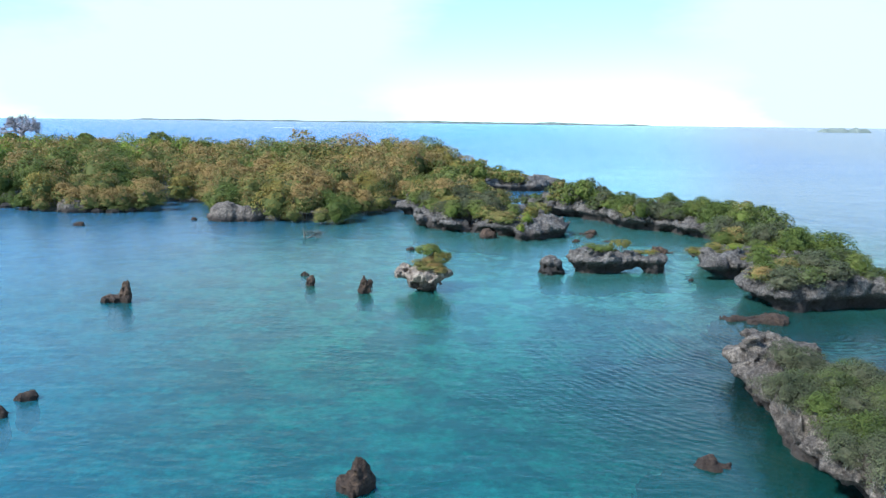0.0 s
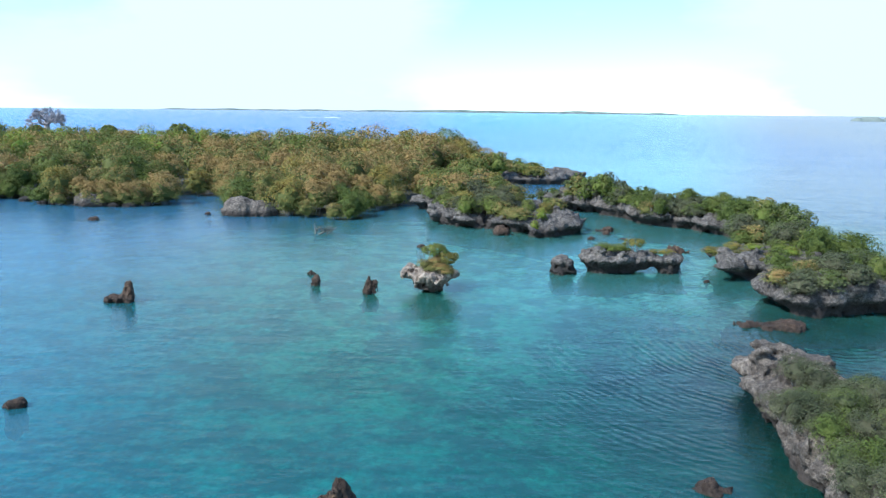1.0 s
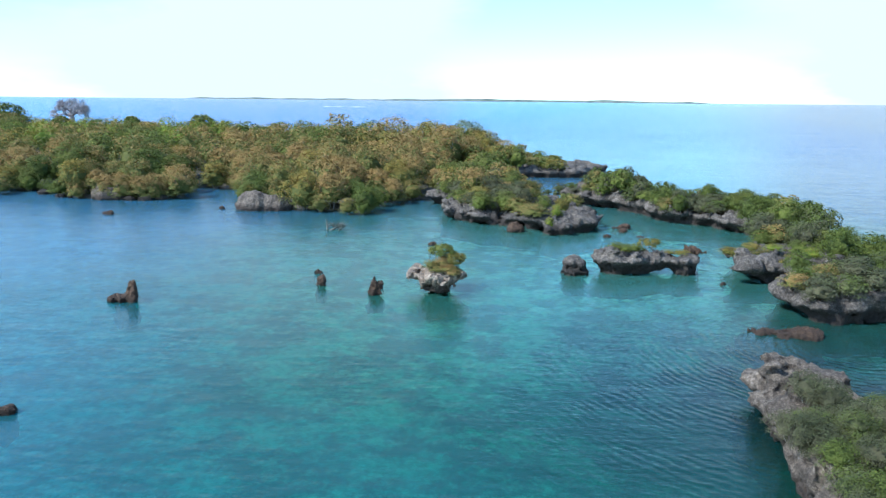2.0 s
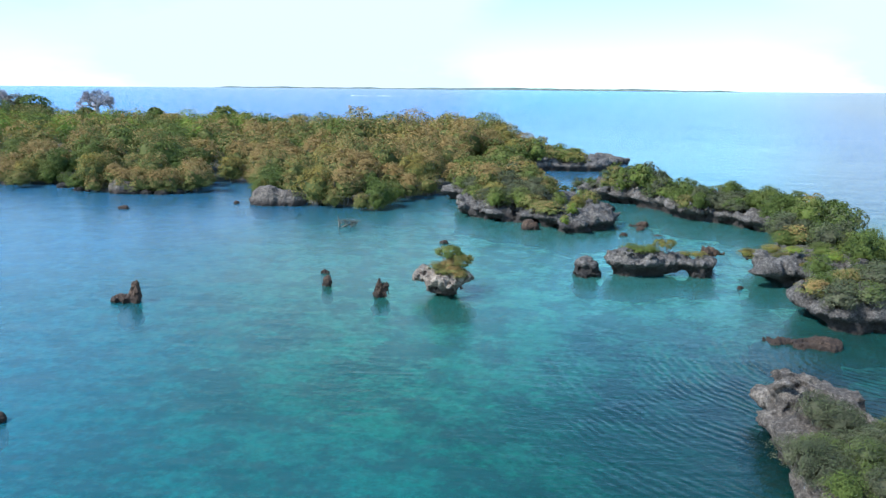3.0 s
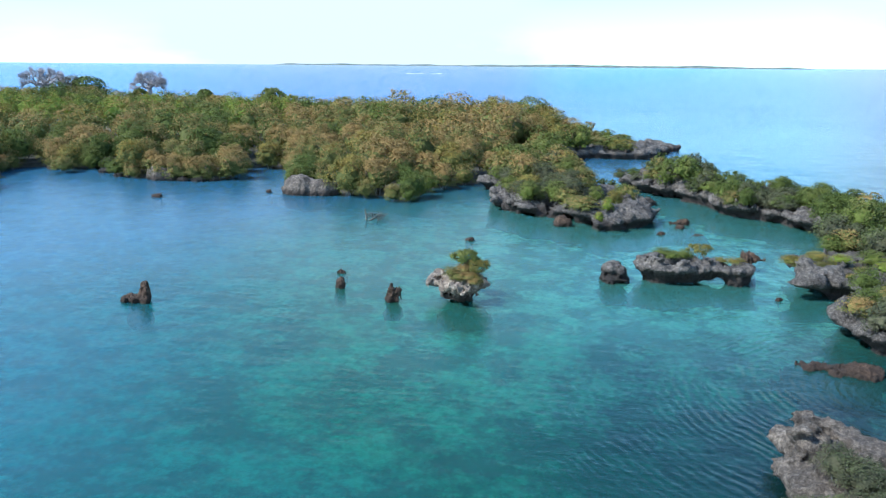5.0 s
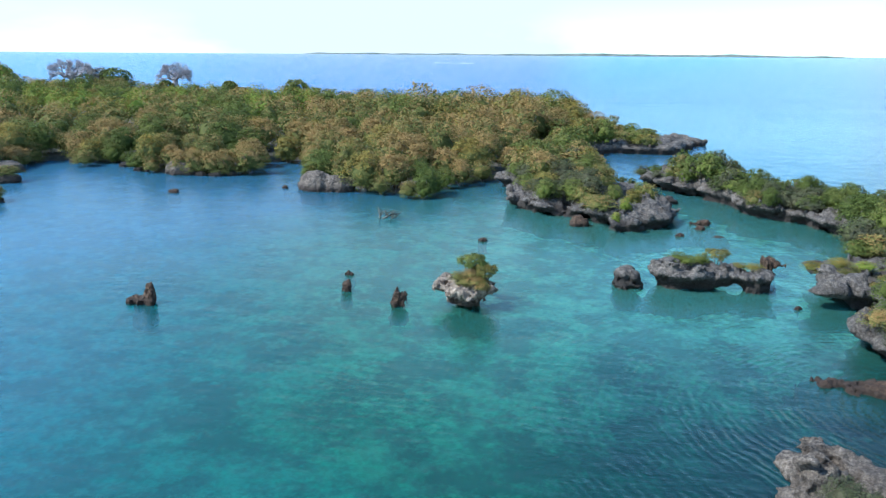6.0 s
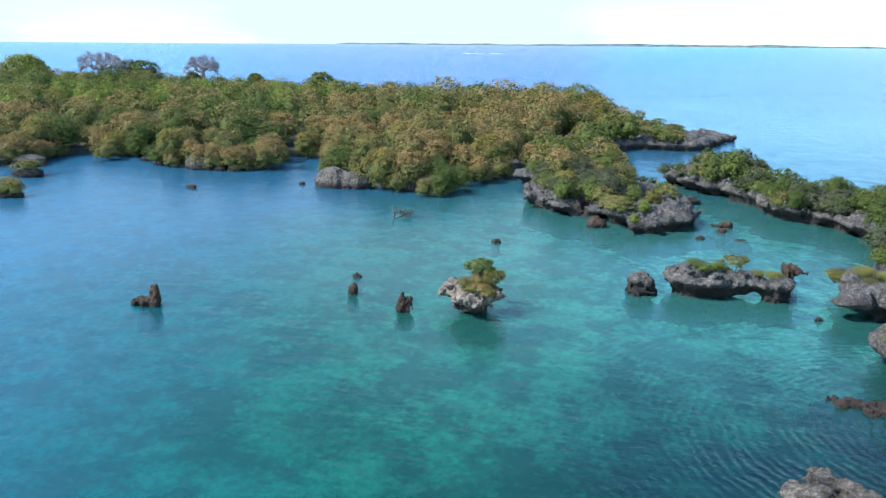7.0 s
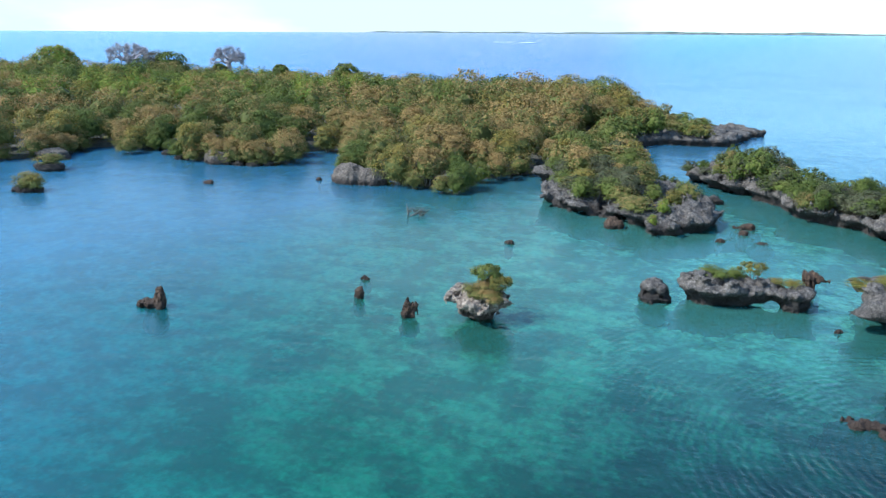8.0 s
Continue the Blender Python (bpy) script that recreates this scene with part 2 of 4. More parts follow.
    b1, b2 = n.new("ShaderNodeBump"), n.new("ShaderNodeBump")
    b1.inputs["Strength"].default_value, b1.inputs["Distance"].default_value = 1.0, 0.055
    b2.inputs["Strength"].default_value, b2.inputs["Distance"].default_value = 1.0, 0.012
    chop, sea = n.new("ShaderNodeMath"), n.new("ShaderNodeMapRange")   # the open sea runs rougher than the lagoon
    sea.inputs["From Min"].default_value, sea.inputs["From Max"].default_value = 90, 260
    sea.inputs["To Min"].default_value, sea.inputs["To Max"].default_value = 1.0, 6.0
    l.new(far.outputs["Value"], sea.inputs["Value"])
    chop.operation = "MULTIPLY"
    swell = n.new("ShaderNodeMath")
    swell.operation = "MULTIPLY_ADD"
    l.new(noise_node(n, l, mp.outputs["Vector"], 0.3, 3, 0.5), swell.inputs[0])
    swell.inputs[1].default_value = 1.4
    l.new(w1, swell.inputs[2])
    l.new(swell.outputs["Value"], chop.inputs[0])
    # gusts leave rough and slick bands on the open sea
    band, paws, blow = n.new("ShaderNodeMapping"), n.new("ShaderNodeMapRange"), n.new("ShaderNodeMath")
    band.inputs["Rotation"].default_value, band.inputs["Scale"].default_value = (0, 0, radians(-8)), (0.35, 1.0, 1.0)
    l.new(pos, band.inputs["Vector"])
    paws.inputs["From Min"].default_value, paws.inputs["From Max"].default_value = 0.3, 0.7
    paws.inputs["To Min"].default_value, paws.inputs["To Max"].default_value = 0.6, 1.4
    l.new(noise_node(n, l, band.outputs["Vector"], 0.07, 6, 0.62), paws.inputs["Value"])
    blow.operation = "MULTIPLY"
    l.new(sea.outputs["Result"], blow.inputs[0])
    l.new(paws.outputs["Result"], blow.inputs[1])
    l.new(blow.outputs["Value"], chop.inputs[1])
    l.new(chop.outputs["Value"], b1.inputs["Height"])
    l.new(w2, b2.inputs["Height"])
    # ripples that spread in arcs from the gap between the ridge and the shelf
    ring_co, ring, fade, ring_h, b3 = (n.new("ShaderNodeMapping"), n.new("ShaderNodeTexWave"), n.new("ShaderNodeMapRange"), n.new("ShaderNodeMath"), n.new("ShaderNodeBump"))
    ring_co.inputs["Location"].default_value = (-25, -47, 0)
    l.new(pos, ring_co.inputs["Vector"])
    ring.wave_type, ring.rings_direction = "RINGS", "Z"
    for key, v in (("Scale", 0.58), ("Distortion", 9.0), ("Detail", 5.0), ("Detail Scale", 0.5), ("Detail Roughness", 0.65)):
        ring.inputs[key].default_value = v
    l.new(ring_co.outputs["Vector"], ring.inputs["Vector"])
    reach = n.new("ShaderNodeVectorMath")
    reach.operation = "LENGTH"
    l.new(ring_co.outputs["Vector"], reach.inputs[0])
    fade.inputs["From Min"].default_value, fade.inputs["From Max"].default_value = 9, 30
    fade.inputs["To Min"].default_value, fade.inputs["To Max"].default_value = 1.0, 0.0
    l.new(reach.outputs["Value"], fade.inputs["Value"])
    ring_h.operation = "MULTIPLY"
    l.new(ring.outputs["Fac"], ring_h.inputs[0])
    gust = n.new("ShaderNodeMapRange")
    gust.inputs["From Min"].default_value, gust.inputs["From Max"].default_value = 0.38, 0.62
    l.new(noise_node(n, l, pos, 0.35, 4, 0.6), gust.inputs["Value"])
    patchy = n.new("ShaderNodeMath")
    patchy.operation = "MULTIPLY"
    l.new(fade.outputs["Result"], patchy.inputs[0])
    l.new(gust.outputs["Result"], patchy.inputs[1])
    l.new(patchy.outputs["Value"], ring_h.inputs[1])
    b3.inputs["Strength"].default_value, b3.inputs["Distance"].default_value = 1.0, 0.04
    l.new(ring_h.outputs["Value"], b3.inputs["Height"])
    l.new(b1.outputs["Normal"], b3.inputs["Normal"])
    l.new(b3.outputs["Normal"], b2.inputs["Normal"])
    nrm = b2.outputs["Normal"]
    fres, gl, tr, df = n.new("ShaderNodeFresnel"), n.new("ShaderNodeBsdfGlossy"), n.new("ShaderNodeBsdfTransparent"), n.new("ShaderNodeBsdfDiffuse")
    fres.inputs["IOR"].default_value = 1.43
    l.new(nrm, fres.inputs["Normal"])
    l.new(nrm, gl.inputs["Normal"])
    dull = n.new("ShaderNodeMapRange")   # unresolved wavelets far out
    dull.inputs["From Min"].default_value, dull.inputs["From Max"].default_value = 90, 260
    dull.inputs["To Min"].default_value, dull.inputs["To Max"].default_value = 0.2, 0.2
    l.new(far.outputs["Value"], dull.inputs["Value"])
    l.new(dull.outputs["Result"], gl.inputs["Roughness"])
    l.new(tint, tr.inputs["Color"])
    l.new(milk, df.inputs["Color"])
    body, top = n.new("ShaderNodeMixShader"), n.new("ShaderNodeMixShader")
    deep = n.new("ShaderNodeMapRange")
    deep.inputs["To Min"].default_value, deep.inputs["To Max"].default_value = 0.25, 0.95
    l.new(mr.outputs["Result"], deep.inputs["Value"])
    l.new(deep.outputs["Result"], body.inputs["Fac"])
    l.new(tr.outputs["BSDF"], body.inputs[1])
    l.new(df.outputs["BSDF"], body.inputs[2])
    l.new(fres.outputs["Fac"], top.inputs["Fac"])
    l.new(body.outputs["Shader"], top.inputs[1])
    l.new(gl.outputs["BSDF"], top.inputs[2])
    l.new(top.outputs["Shader"], out.inputs["Surface"])
    return m


soil, seabed_surface, water_surface = soil_mat(), seabed_mat(), water_mat()
far_green, n_, l_, p_ = node_mat("far_woodland")
g_ = n_.new("ShaderNodeNewGeometry")
r_ = ramp_node(n_, [(0.35, (0.06, 0.075, 0.06)), (0.65, (0.16, 0.17, 0.14))])
l_.new(noise_node(n_, l_, g_.outputs["Position"], 0.02, 5), r_.inputs["Fac"])
l_.new(r_.outputs["Color"], p_.inputs["Base Color"])
p_.inputs["Roughness"].default_value = 1.0
sand, n_, l_, p_ = node_mat("pale_sand")
g_ = n_.new("ShaderNodeNewGeometry")
r_ = ramp_node(n_, [(0.35, (0.45, 0.42, 0.34)), (0.65, (0.66, 0.63, 0.54))])
l_.new(noise_node(n_, l_, g_.outputs["Position"], 0.05, 5), r_.inputs["Fac"])
l_.new(r_.outputs["Color"], p_.inputs["Base Color"])

# ---- mesh tools ----
from mathutils.bvhtree import BVHTree

rng = np.random.default_rng(7)
LATTICE = rng.random((48, 48, 48)).astype(np.float32)


def vnoise(x, y, z):
    """Smooth value noise, 0 to 1, one cell per unit."""
    out, cells = 0.0, []
    for v in (x, y, z):
        i = np.floor(v)
        f = v - i
        cells.append((i.astype(np.int64) % 48, (i.astype(np.int64) + 1) % 48, f * f * (3 - 2 * f)))
    (x0, x1, fx), (y0, y1, fy), (z0, z1, fz) = cells
    for xi, wx in ((x0, 1 - fx), (x1, fx)):
        for yi, wy in ((y0, 1 - fy), (y1, fy)):
            for zi, wz in ((z0, 1 - fz), (z1, fz)):
                out = out + LATTICE[xi, yi, zi] * wx * wy * wz
    return out


def fbm(x, y, z, size, octaves=3):
    """Layered noise about zero, within about +-0.5; size: metres of the widest layer."""
    total, amp = 0.0, 1.0
    for k in range(octaves):
        s = size / 2.03 ** k
        total = total + amp * (vnoise(x / s + 7.3 * k, y / s + 3.1 * k, z / s + 1.7 * k) - 0.5)
        amp *= 0.5
    return total


def inside_dist(px, py, poly):
    """Signed distance to a closed outline: negative inside."""
    best = np.full(px.shape, 1e9)
    inn = np.zeros(px.shape, bool)
    for (ax, ay), (bx, by) in zip(poly, poly[1:] + poly[:1]):
        ex, ey = bx - ax, by - ay
        t = np.clip(((px - ax) * ex + (py - ay) * ey) / (ex * ex + ey * ey), 0, 1)
        best = np.minimum(best, (px - ax - t * ex) ** 2 + (py - ay - t * ey) ** 2)
        if ey != 0:
            inn ^= ((ay > py) != (by > py)) & (px < ex * (py - ay) / ey + ax)
    d = np.sqrt(best)
    return np.where(inn, -d, d)


def net_mesh(name, f, lo, step, whole=True):
    """Surface of a sampled solid (negative inside) by surface nets."""
    s = f < 0
    c = [a - 1 for a in f.shape]
    acc, cnt = np.zeros((*c, 3), np.float32), np.zeros(c, np.float32)
    corners = [(i, j, k) for i in (0, 1) for j in (0, 1) for k in (0, 1)]

    def at(arr, o):
        return arr[o[0]:o[0] + c[0], o[1]:o[1] + c[1], o[2]:o[2] + c[2]]

    for o in corners:
        for ax in range(3):
            if o[ax]:
                continue
            o2 = tuple(v + (1 if q == ax else 0) for q, v in enumerate(o))
            cross = at(s, o) != at(s, o2)
            a, b = at(f, o), at(f, o2)
            t = np.where(cross, a / np.where(cross, a - b, 1), 0)
            for q in range(3):
                acc[..., q] += np.where(cross, o[q] + (t if q == ax else 0), 0)
            cnt += cross
    act = cnt > 0
    ids = np.full(c, -1, np.int64)
    ids[act] = np.arange(act.sum())
    where = np.argwhere(act)
    verts = (where + acc[act] / cnt[act][:, None]) * np.asarray(step) + np.asarray(lo)
    quads = []
    for ax in range(3):
        u, v = (ax + 1) % 3, (ax + 2) % 3
        sl0, sl1 = [slice(1, -1)] * 3, [slice(1, -1)] * 3
        sl0[ax], sl1[ax] = slice(0, -1), slice(1, None)
        a, b = s[tuple(sl0)], s[tuple(sl1)]
        for way, hit in ((0, a & ~b), (1, ~a & b)):
            p = np.argwhere(hit)
            if not len(p):
                continue
            p = p + np.array([0 if q == ax else 1 for q in range(3)])
            du, dv = np.eye(3, dtype=int)[u], np.eye(3, dtype=int)[v]
            ring = [p - du - dv, p - dv, p, p - du]
            q4 = np.stack([ids[tuple(r.T)] for r in ring], 1)
            quads.append(q4 if way == 0 else q4[:, ::-1])
    q4 = np.concatenate(quads)
    q4 = q4[(q4 >= 0).all(1)]
    if whole:   # keep the largest connected piece
        mark = np.arange(len(verts))
        while True:
            old = mark.copy()
            np.minimum.at(mark, q4, mark[q4].min(1)[:, None].repeat(4, 1))
            mark = mark[mark]
            if (mark == old).all():
                break
        best = np.bincount(mark).argmax()
        q4 = q4[mark[q4[:, 0]] == best]
        stay = mark == best
        q4, verts = (np.cumsum(stay) - 1)[q4], verts[stay]
    return poly_mesh(name, verts, q4, smooth=True)


def poly_mesh(name, verts, faces, smooth=False, slots=None):
    """A mesh of equal-sided faces, from arrays."""
    me = bpy.data.meshes.new(name)
    nv, (nf, k) = len(verts), faces.shape
    me.vertices.add(nv)
    me.vertices.foreach_set("co", np.asarray(verts, np.float32).ravel())
    me.loops.add(nf * k)
    me.loops.foreach_set("vertex_index", faces.astype(np.int32).ravel())
    me.polygons.add(nf)
    me.polygons.foreach_set("loop_start", np.arange(0, nf * k, k, dtype=np.int32))
    me.polygons.foreach_set("loop_total", np.full(nf, k, np.int32))
    me.polygons.foreach_set("use_smooth", np.full(nf, smooth, bool))
    if slots is not None:
        me.polygons.foreach_set("material_index", slots.astype(np.int32))
    me.update(calc_edges=True)
    me.validate()
    return me


def part(name, data, material, parent=None, label=""):
    """One mesh object, from a mesh or a bmesh, under a thing where one is given."""
    if isinstance(data, bmesh.types.BMesh):
        bm, data = data, bpy.data.meshes.new(name)
        bm.to_mesh(data)
        bm.free()
    for m in material if isinstance(material, (list, tuple)) else [material]:
        data.materials.append(m)
    ob = new(name, data)
    ob.parent = parent
    return tagged(ob, label)


def thing(name, at, label, category, group="", turn=0.0):
    ob = new(name)
    ob.empty_display_size = 0.2
    ob.matrix_world = pose(*at, 0, 0, turn)
    return tagged(ob, label, category, group)


def tubes(paths, sides=6):
    """Tapered round stems: each path is a list of (point, radius). Returns vertices and quads."""
    vs, fs, base = [], [], 0
    for path in paths:
        pts = [Vector(p) for p, _ in path]
        for i, (p, r) in enumerate(path):
            way = (pts[min(i + 1, len(pts) - 1)] - pts[max(i - 1, 0)]).normalized()
            a = way.orthogonal().normalized()
            b = way.cross(a)
            for k in range(sides):
                w = 2 * math.pi * k / sides
                vs.append(pts[i] + (a * math.cos(w) + b * math.sin(w)) * r)
        for i in range(len(path) - 1):
            for k in range(sides):
                k2 = (k + 1) % sides
                fs.append((base + i * sides + k, base + i * sides + k2, base + (i + 1) * sides + k2, base + (i + 1) * sides + k))
        base += len(path) * sides
    return np.array([tuple(v) for v in vs]), np.array(fs)


def leaves(points, normals, size, spread, gen):
    """Small pointed leaves at the points, turned loosely outward."""
    k = len(points)
    out = normals + gen.normal(0, spread, (k, 3))
    out /= np.linalg.norm(out, axis=1)[:, None]
    side = np.cross(out, gen.normal(0, 1, (k, 3)))
    side /= np.linalg.norm(side, axis=1)[:, None] + 1e-6
    up = np.cross(out, side)
    s = size * gen.uniform(0.6, 1.4, (k, 1))
    v = np.stack([points + side * s, points - side * s * 0.6 + up * s * 0.62 + out * s * 0.1, points - side * s * 0.6 - up * s * 0.62 - out * s * 0.1], 1)
    return v.reshape(-1, 3), np.arange(3 * k).reshape(-1, 3)


def crown_arrays(seed, width, low, high, clumps, per, leaf, dry=0.4, flat=0.65, dense=True, puff=(0.09, 0.15)):
    """A crown of small leaf clumps spread over an uneven dome: vertices, triangles and which leaves take the second,
    upper colour (slot 1).
    """
    gen = np.random.default_rng(seed)
    vs, fs, sl, base = [], [], [], 0
    tall = high - low
    lean = gen.uniform(0, 2 * math.pi)
    for c in range(clumps):
        w, h = c * 2.39996 + gen.uniform(-0.5, 0.5), ((c + gen.uniform(0, 1)) / clumps) ** 0.85
        heads = 1 + 0.13 * math.sin(3 * w + lean) + 0.1 * math.sin(5 * w - 2 * lean + 6 * h)   # the dome is made of several rounded heads
        rad = width / 2 * math.sqrt(max(0.02, 1 - (h * 0.97) ** 2.0)) * gen.uniform(0.76, 0.98) * (0.8 + 0.25 * min(1, h * 4)) * heads
        if c % 9 == 0:
            rad *= 0.5
        mid = np.array([rad * math.cos(w), rad * math.sin(w), low + tall * (0.08 + 0.84 * h * (0.9 + 0.1 * heads))])
        r = width * gen.uniform(*puff)
        d = gen.normal(0, 1, (per, 3))
        d[:, 2] = np.abs(d[:, 2]) * 0.8 + gen.normal(0, 0.35, per)
        d /= np.linalg.norm(d, axis=1)[:, None]
        pts = mid + d * r * np.array([1, 1, flat + 0.25]) * gen.uniform(0.45, 1.2, (per, 1))
        face = pts - np.array([0, 0, low + tall * 0.25])
        face = 0.82 * face / np.linalg.norm(face, axis=1)[:, None] + 0.18 * d
        v, f = leaves(pts, face, leaf, 0.3, gen)
        vs.append(v), fs.append(f + base)
        base += len(v)
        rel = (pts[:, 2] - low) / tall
        share = np.clip(rel * 1.5 - 0.3, 0, 1) * dry * 1.5 * gen.uniform(0.6, 1.3)   # the second leaf colour grows more frequent high up
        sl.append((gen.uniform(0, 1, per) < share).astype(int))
    if not dense:
        return np.concatenate(vs), np.concatenate(fs), np.concatenate(sl)
    # a dense inner mass of the same leaves
    bm = bmesh.new()
    bmesh.ops.create_icosphere(bm, subdivisions=1 if per < 30 else 2, radius=1)
    for v in bm.verts:
        k = (0.72 if per > 30 else 0.6) + 0.2 * noise.noise(v.co * 2.3 + Vector((seed, 0, 0)))
        v.co = Vector((v.co.x * width * 0.42 * k, v.co.y * width * 0.42 * k, low + tall * (0.42 + 0.42 * v.co.z * k)))
    core_v = np.array([tuple(v.co) for v in bm.verts])
    core_f = np.array([[v.index for v in q.verts] for q in bm.faces])
    bm.free()
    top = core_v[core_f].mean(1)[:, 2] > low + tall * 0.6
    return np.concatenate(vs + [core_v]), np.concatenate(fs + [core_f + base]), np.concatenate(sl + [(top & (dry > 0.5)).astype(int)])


def crown_mesh(name, *a, **k):
    v, f, sl = crown_arrays(*a, **k)
    return poly_mesh(name, v, f, slots=sl)


# ---- water, seabed ----


def graded(lo, hi, a, b, fine, coarse):
    inner = list(np.arange(a, b, fine))
    return np.array(list(np.linspace(lo, a, coarse)[:-1]) + inner + list(np.linspace(b, hi, coarse)))


def sheet(xs, ys, height):
    gx, gy = np.meshgrid(xs, ys, indexing="ij")
    v = np.stack([gx, gy, height(gx, gy)], -1).reshape(-1, 3)
    nx, ny = len(xs), len(ys)
    i = (np.arange(nx - 1)[:, None] * ny + np.arange(ny - 1)[None]).ravel()
    return v, np.stack([i, i + ny, i + ny + 1, i + 1], 1)


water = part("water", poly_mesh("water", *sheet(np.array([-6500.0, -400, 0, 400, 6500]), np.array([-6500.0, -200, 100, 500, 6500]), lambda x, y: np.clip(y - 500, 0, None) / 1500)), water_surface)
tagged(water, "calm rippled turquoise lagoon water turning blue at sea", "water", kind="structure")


def bed_height(x, y):
    near = np.clip(1 - np.hypot(x - 5, y - 60) / 220, 0, 1)
    return -1.9 + 0.9 * near * fbm(x, y, 0 * x, 22, 3) - 6 * (1 - np.clip(near * 4, 0, 1))


seabed = part("seabed", poly_mesh("seabed", *sheet(graded(-6500, 6500, -110, 70, 2.0, 8), graded(-6500, 6500, 0, 150, 2.0, 8), bed_height), smooth=True), seabed_surface)
tagged(seabed, "sandy seabed with dark seagrass patches under clear water", "seabed", kind="structure")

# ---- islands ----
MAIN = [(-319.21, 26.16), (-194.44, 53.77), (-137.03, 72.6), (-108.33, 82.01), (-91.11, 87.66), (-83.41, 93.41), (-85.63, 102.36), (-77.8, 106.09), (-72.89, 107.92), (-66.78, 101.34), (-59.83, 100.16), (-51.92, 100.92),
        (-48.01, 104.26), (-50.18, 114.16), (-46.27, 117.98), (-40.17, 109.93), (-35.03, 98), (-28.08, 96.83), (-21.11, 93.2), (-16.65, 92.1), (-15.76, 102.37), (-11.36, 109.59), (-7.37, 107.03),
        (-2.43, 110.8), (-0.52, 125.42), (-3.61, 139.22), (1, 164), (-7, 191), (-42, 214), (-100, 224), (-150, 226), (-212, 212), (-300, 205), (-400, 190)]
ISLET = [(-5.47, 91.31), (-1.79, 88.57), (2.66, 86.98), (7.23, 81.19), (11.26, 86.56), (12.13, 94.74), (8.54, 101.68), (4.25, 107.67), (2.81, 117.49), (0.77, 125.38), (-4.58, 134.36), (-12.48, 123.83), (-9.35, 107.08)]
SPIT = [(-6.59, 136.38), (-0.62, 141.08), (3.37, 145.35), (9.39, 144.66), (13.39, 146.97), (15.8, 154), (19.2, 164), (16.5, 166.5), (7.3, 167.5), (-4.82, 169.6), (-14.8, 158.2)]
RIDGE = [(8.1, 114.4), (10.31, 106.81), (14.48, 104.64), (17.96, 100.05), (19.95, 94.53), (23.41, 92.97), (27.37, 90.03), (29.14, 85.79), (28.64, 81.13), (26.96, 74.83), (23.2, 71.2), (21.8, 66.5),
         (22.3, 63.8), (25.6, 62.6), (24.2, 60.5), (22.13, 57.87), (22.03, 53.68), (24.97, 51.27), (27.81, 52.18), (31.24, 53.7), (36, 53), (42, 53.5), (43, 56.5), (37, 58.5), (34.2, 62.5),
         (32.6, 67), (33.6, 72), (34.8, 78), (35.5, 86), (34, 93), (29, 100), (24.5, 107), (19, 115.5), (13.45, 118.5)]
FORE = [(16.5, 40.7), (15.8, 38.2), (15.7, 33.4), (15.3, 28.9), (15.8, 25.8), (16.3, 22.37), (18.06, 18.42), (22.42, 16.39), (24.37, 24.16), (22.72, 31.02), (21.06, 35.45), (19.69, 37.91), (18.13, 39.31)]


def main_height(x, y):
    d = -inside_dist(x + 3 * fbm(x, y, 0 * x, 9, 2), y + 3 * fbm(x, y, 0 * x + 9, 9, 2), MAIN)
    rise = np.clip(d / 60, 0, 1)
    lip = np.clip((d - 0.9) / 1.6, -1.4, 1)
    return -1.3 + 1.9 * lip + (2.5 + 1.6 * np.clip((-95 - x) / 50, 0, 1)) * rise * rise * (3 - 2 * rise) + 0.5 * fbm(x, y, 0 * x, 5, 3) - 3 * np.clip(-d - 3, 0, 4)


gx_, gy_ = graded(-440, 30, -100, 8, 0.9, 60), graded(10, 340, 84, 126, 0.9, 45)
v_, q_ = sheet(gx_, gy_, main_height)
q_ = q_[(v_[q_][:, :, 2] > -2.2).any(1)]
island = part("ground", poly_mesh("ground", v_, q_, smooth=True), soil)
tagged(island, "low wooded coral island with dark leaf-littered soil", "island", kind="structure")


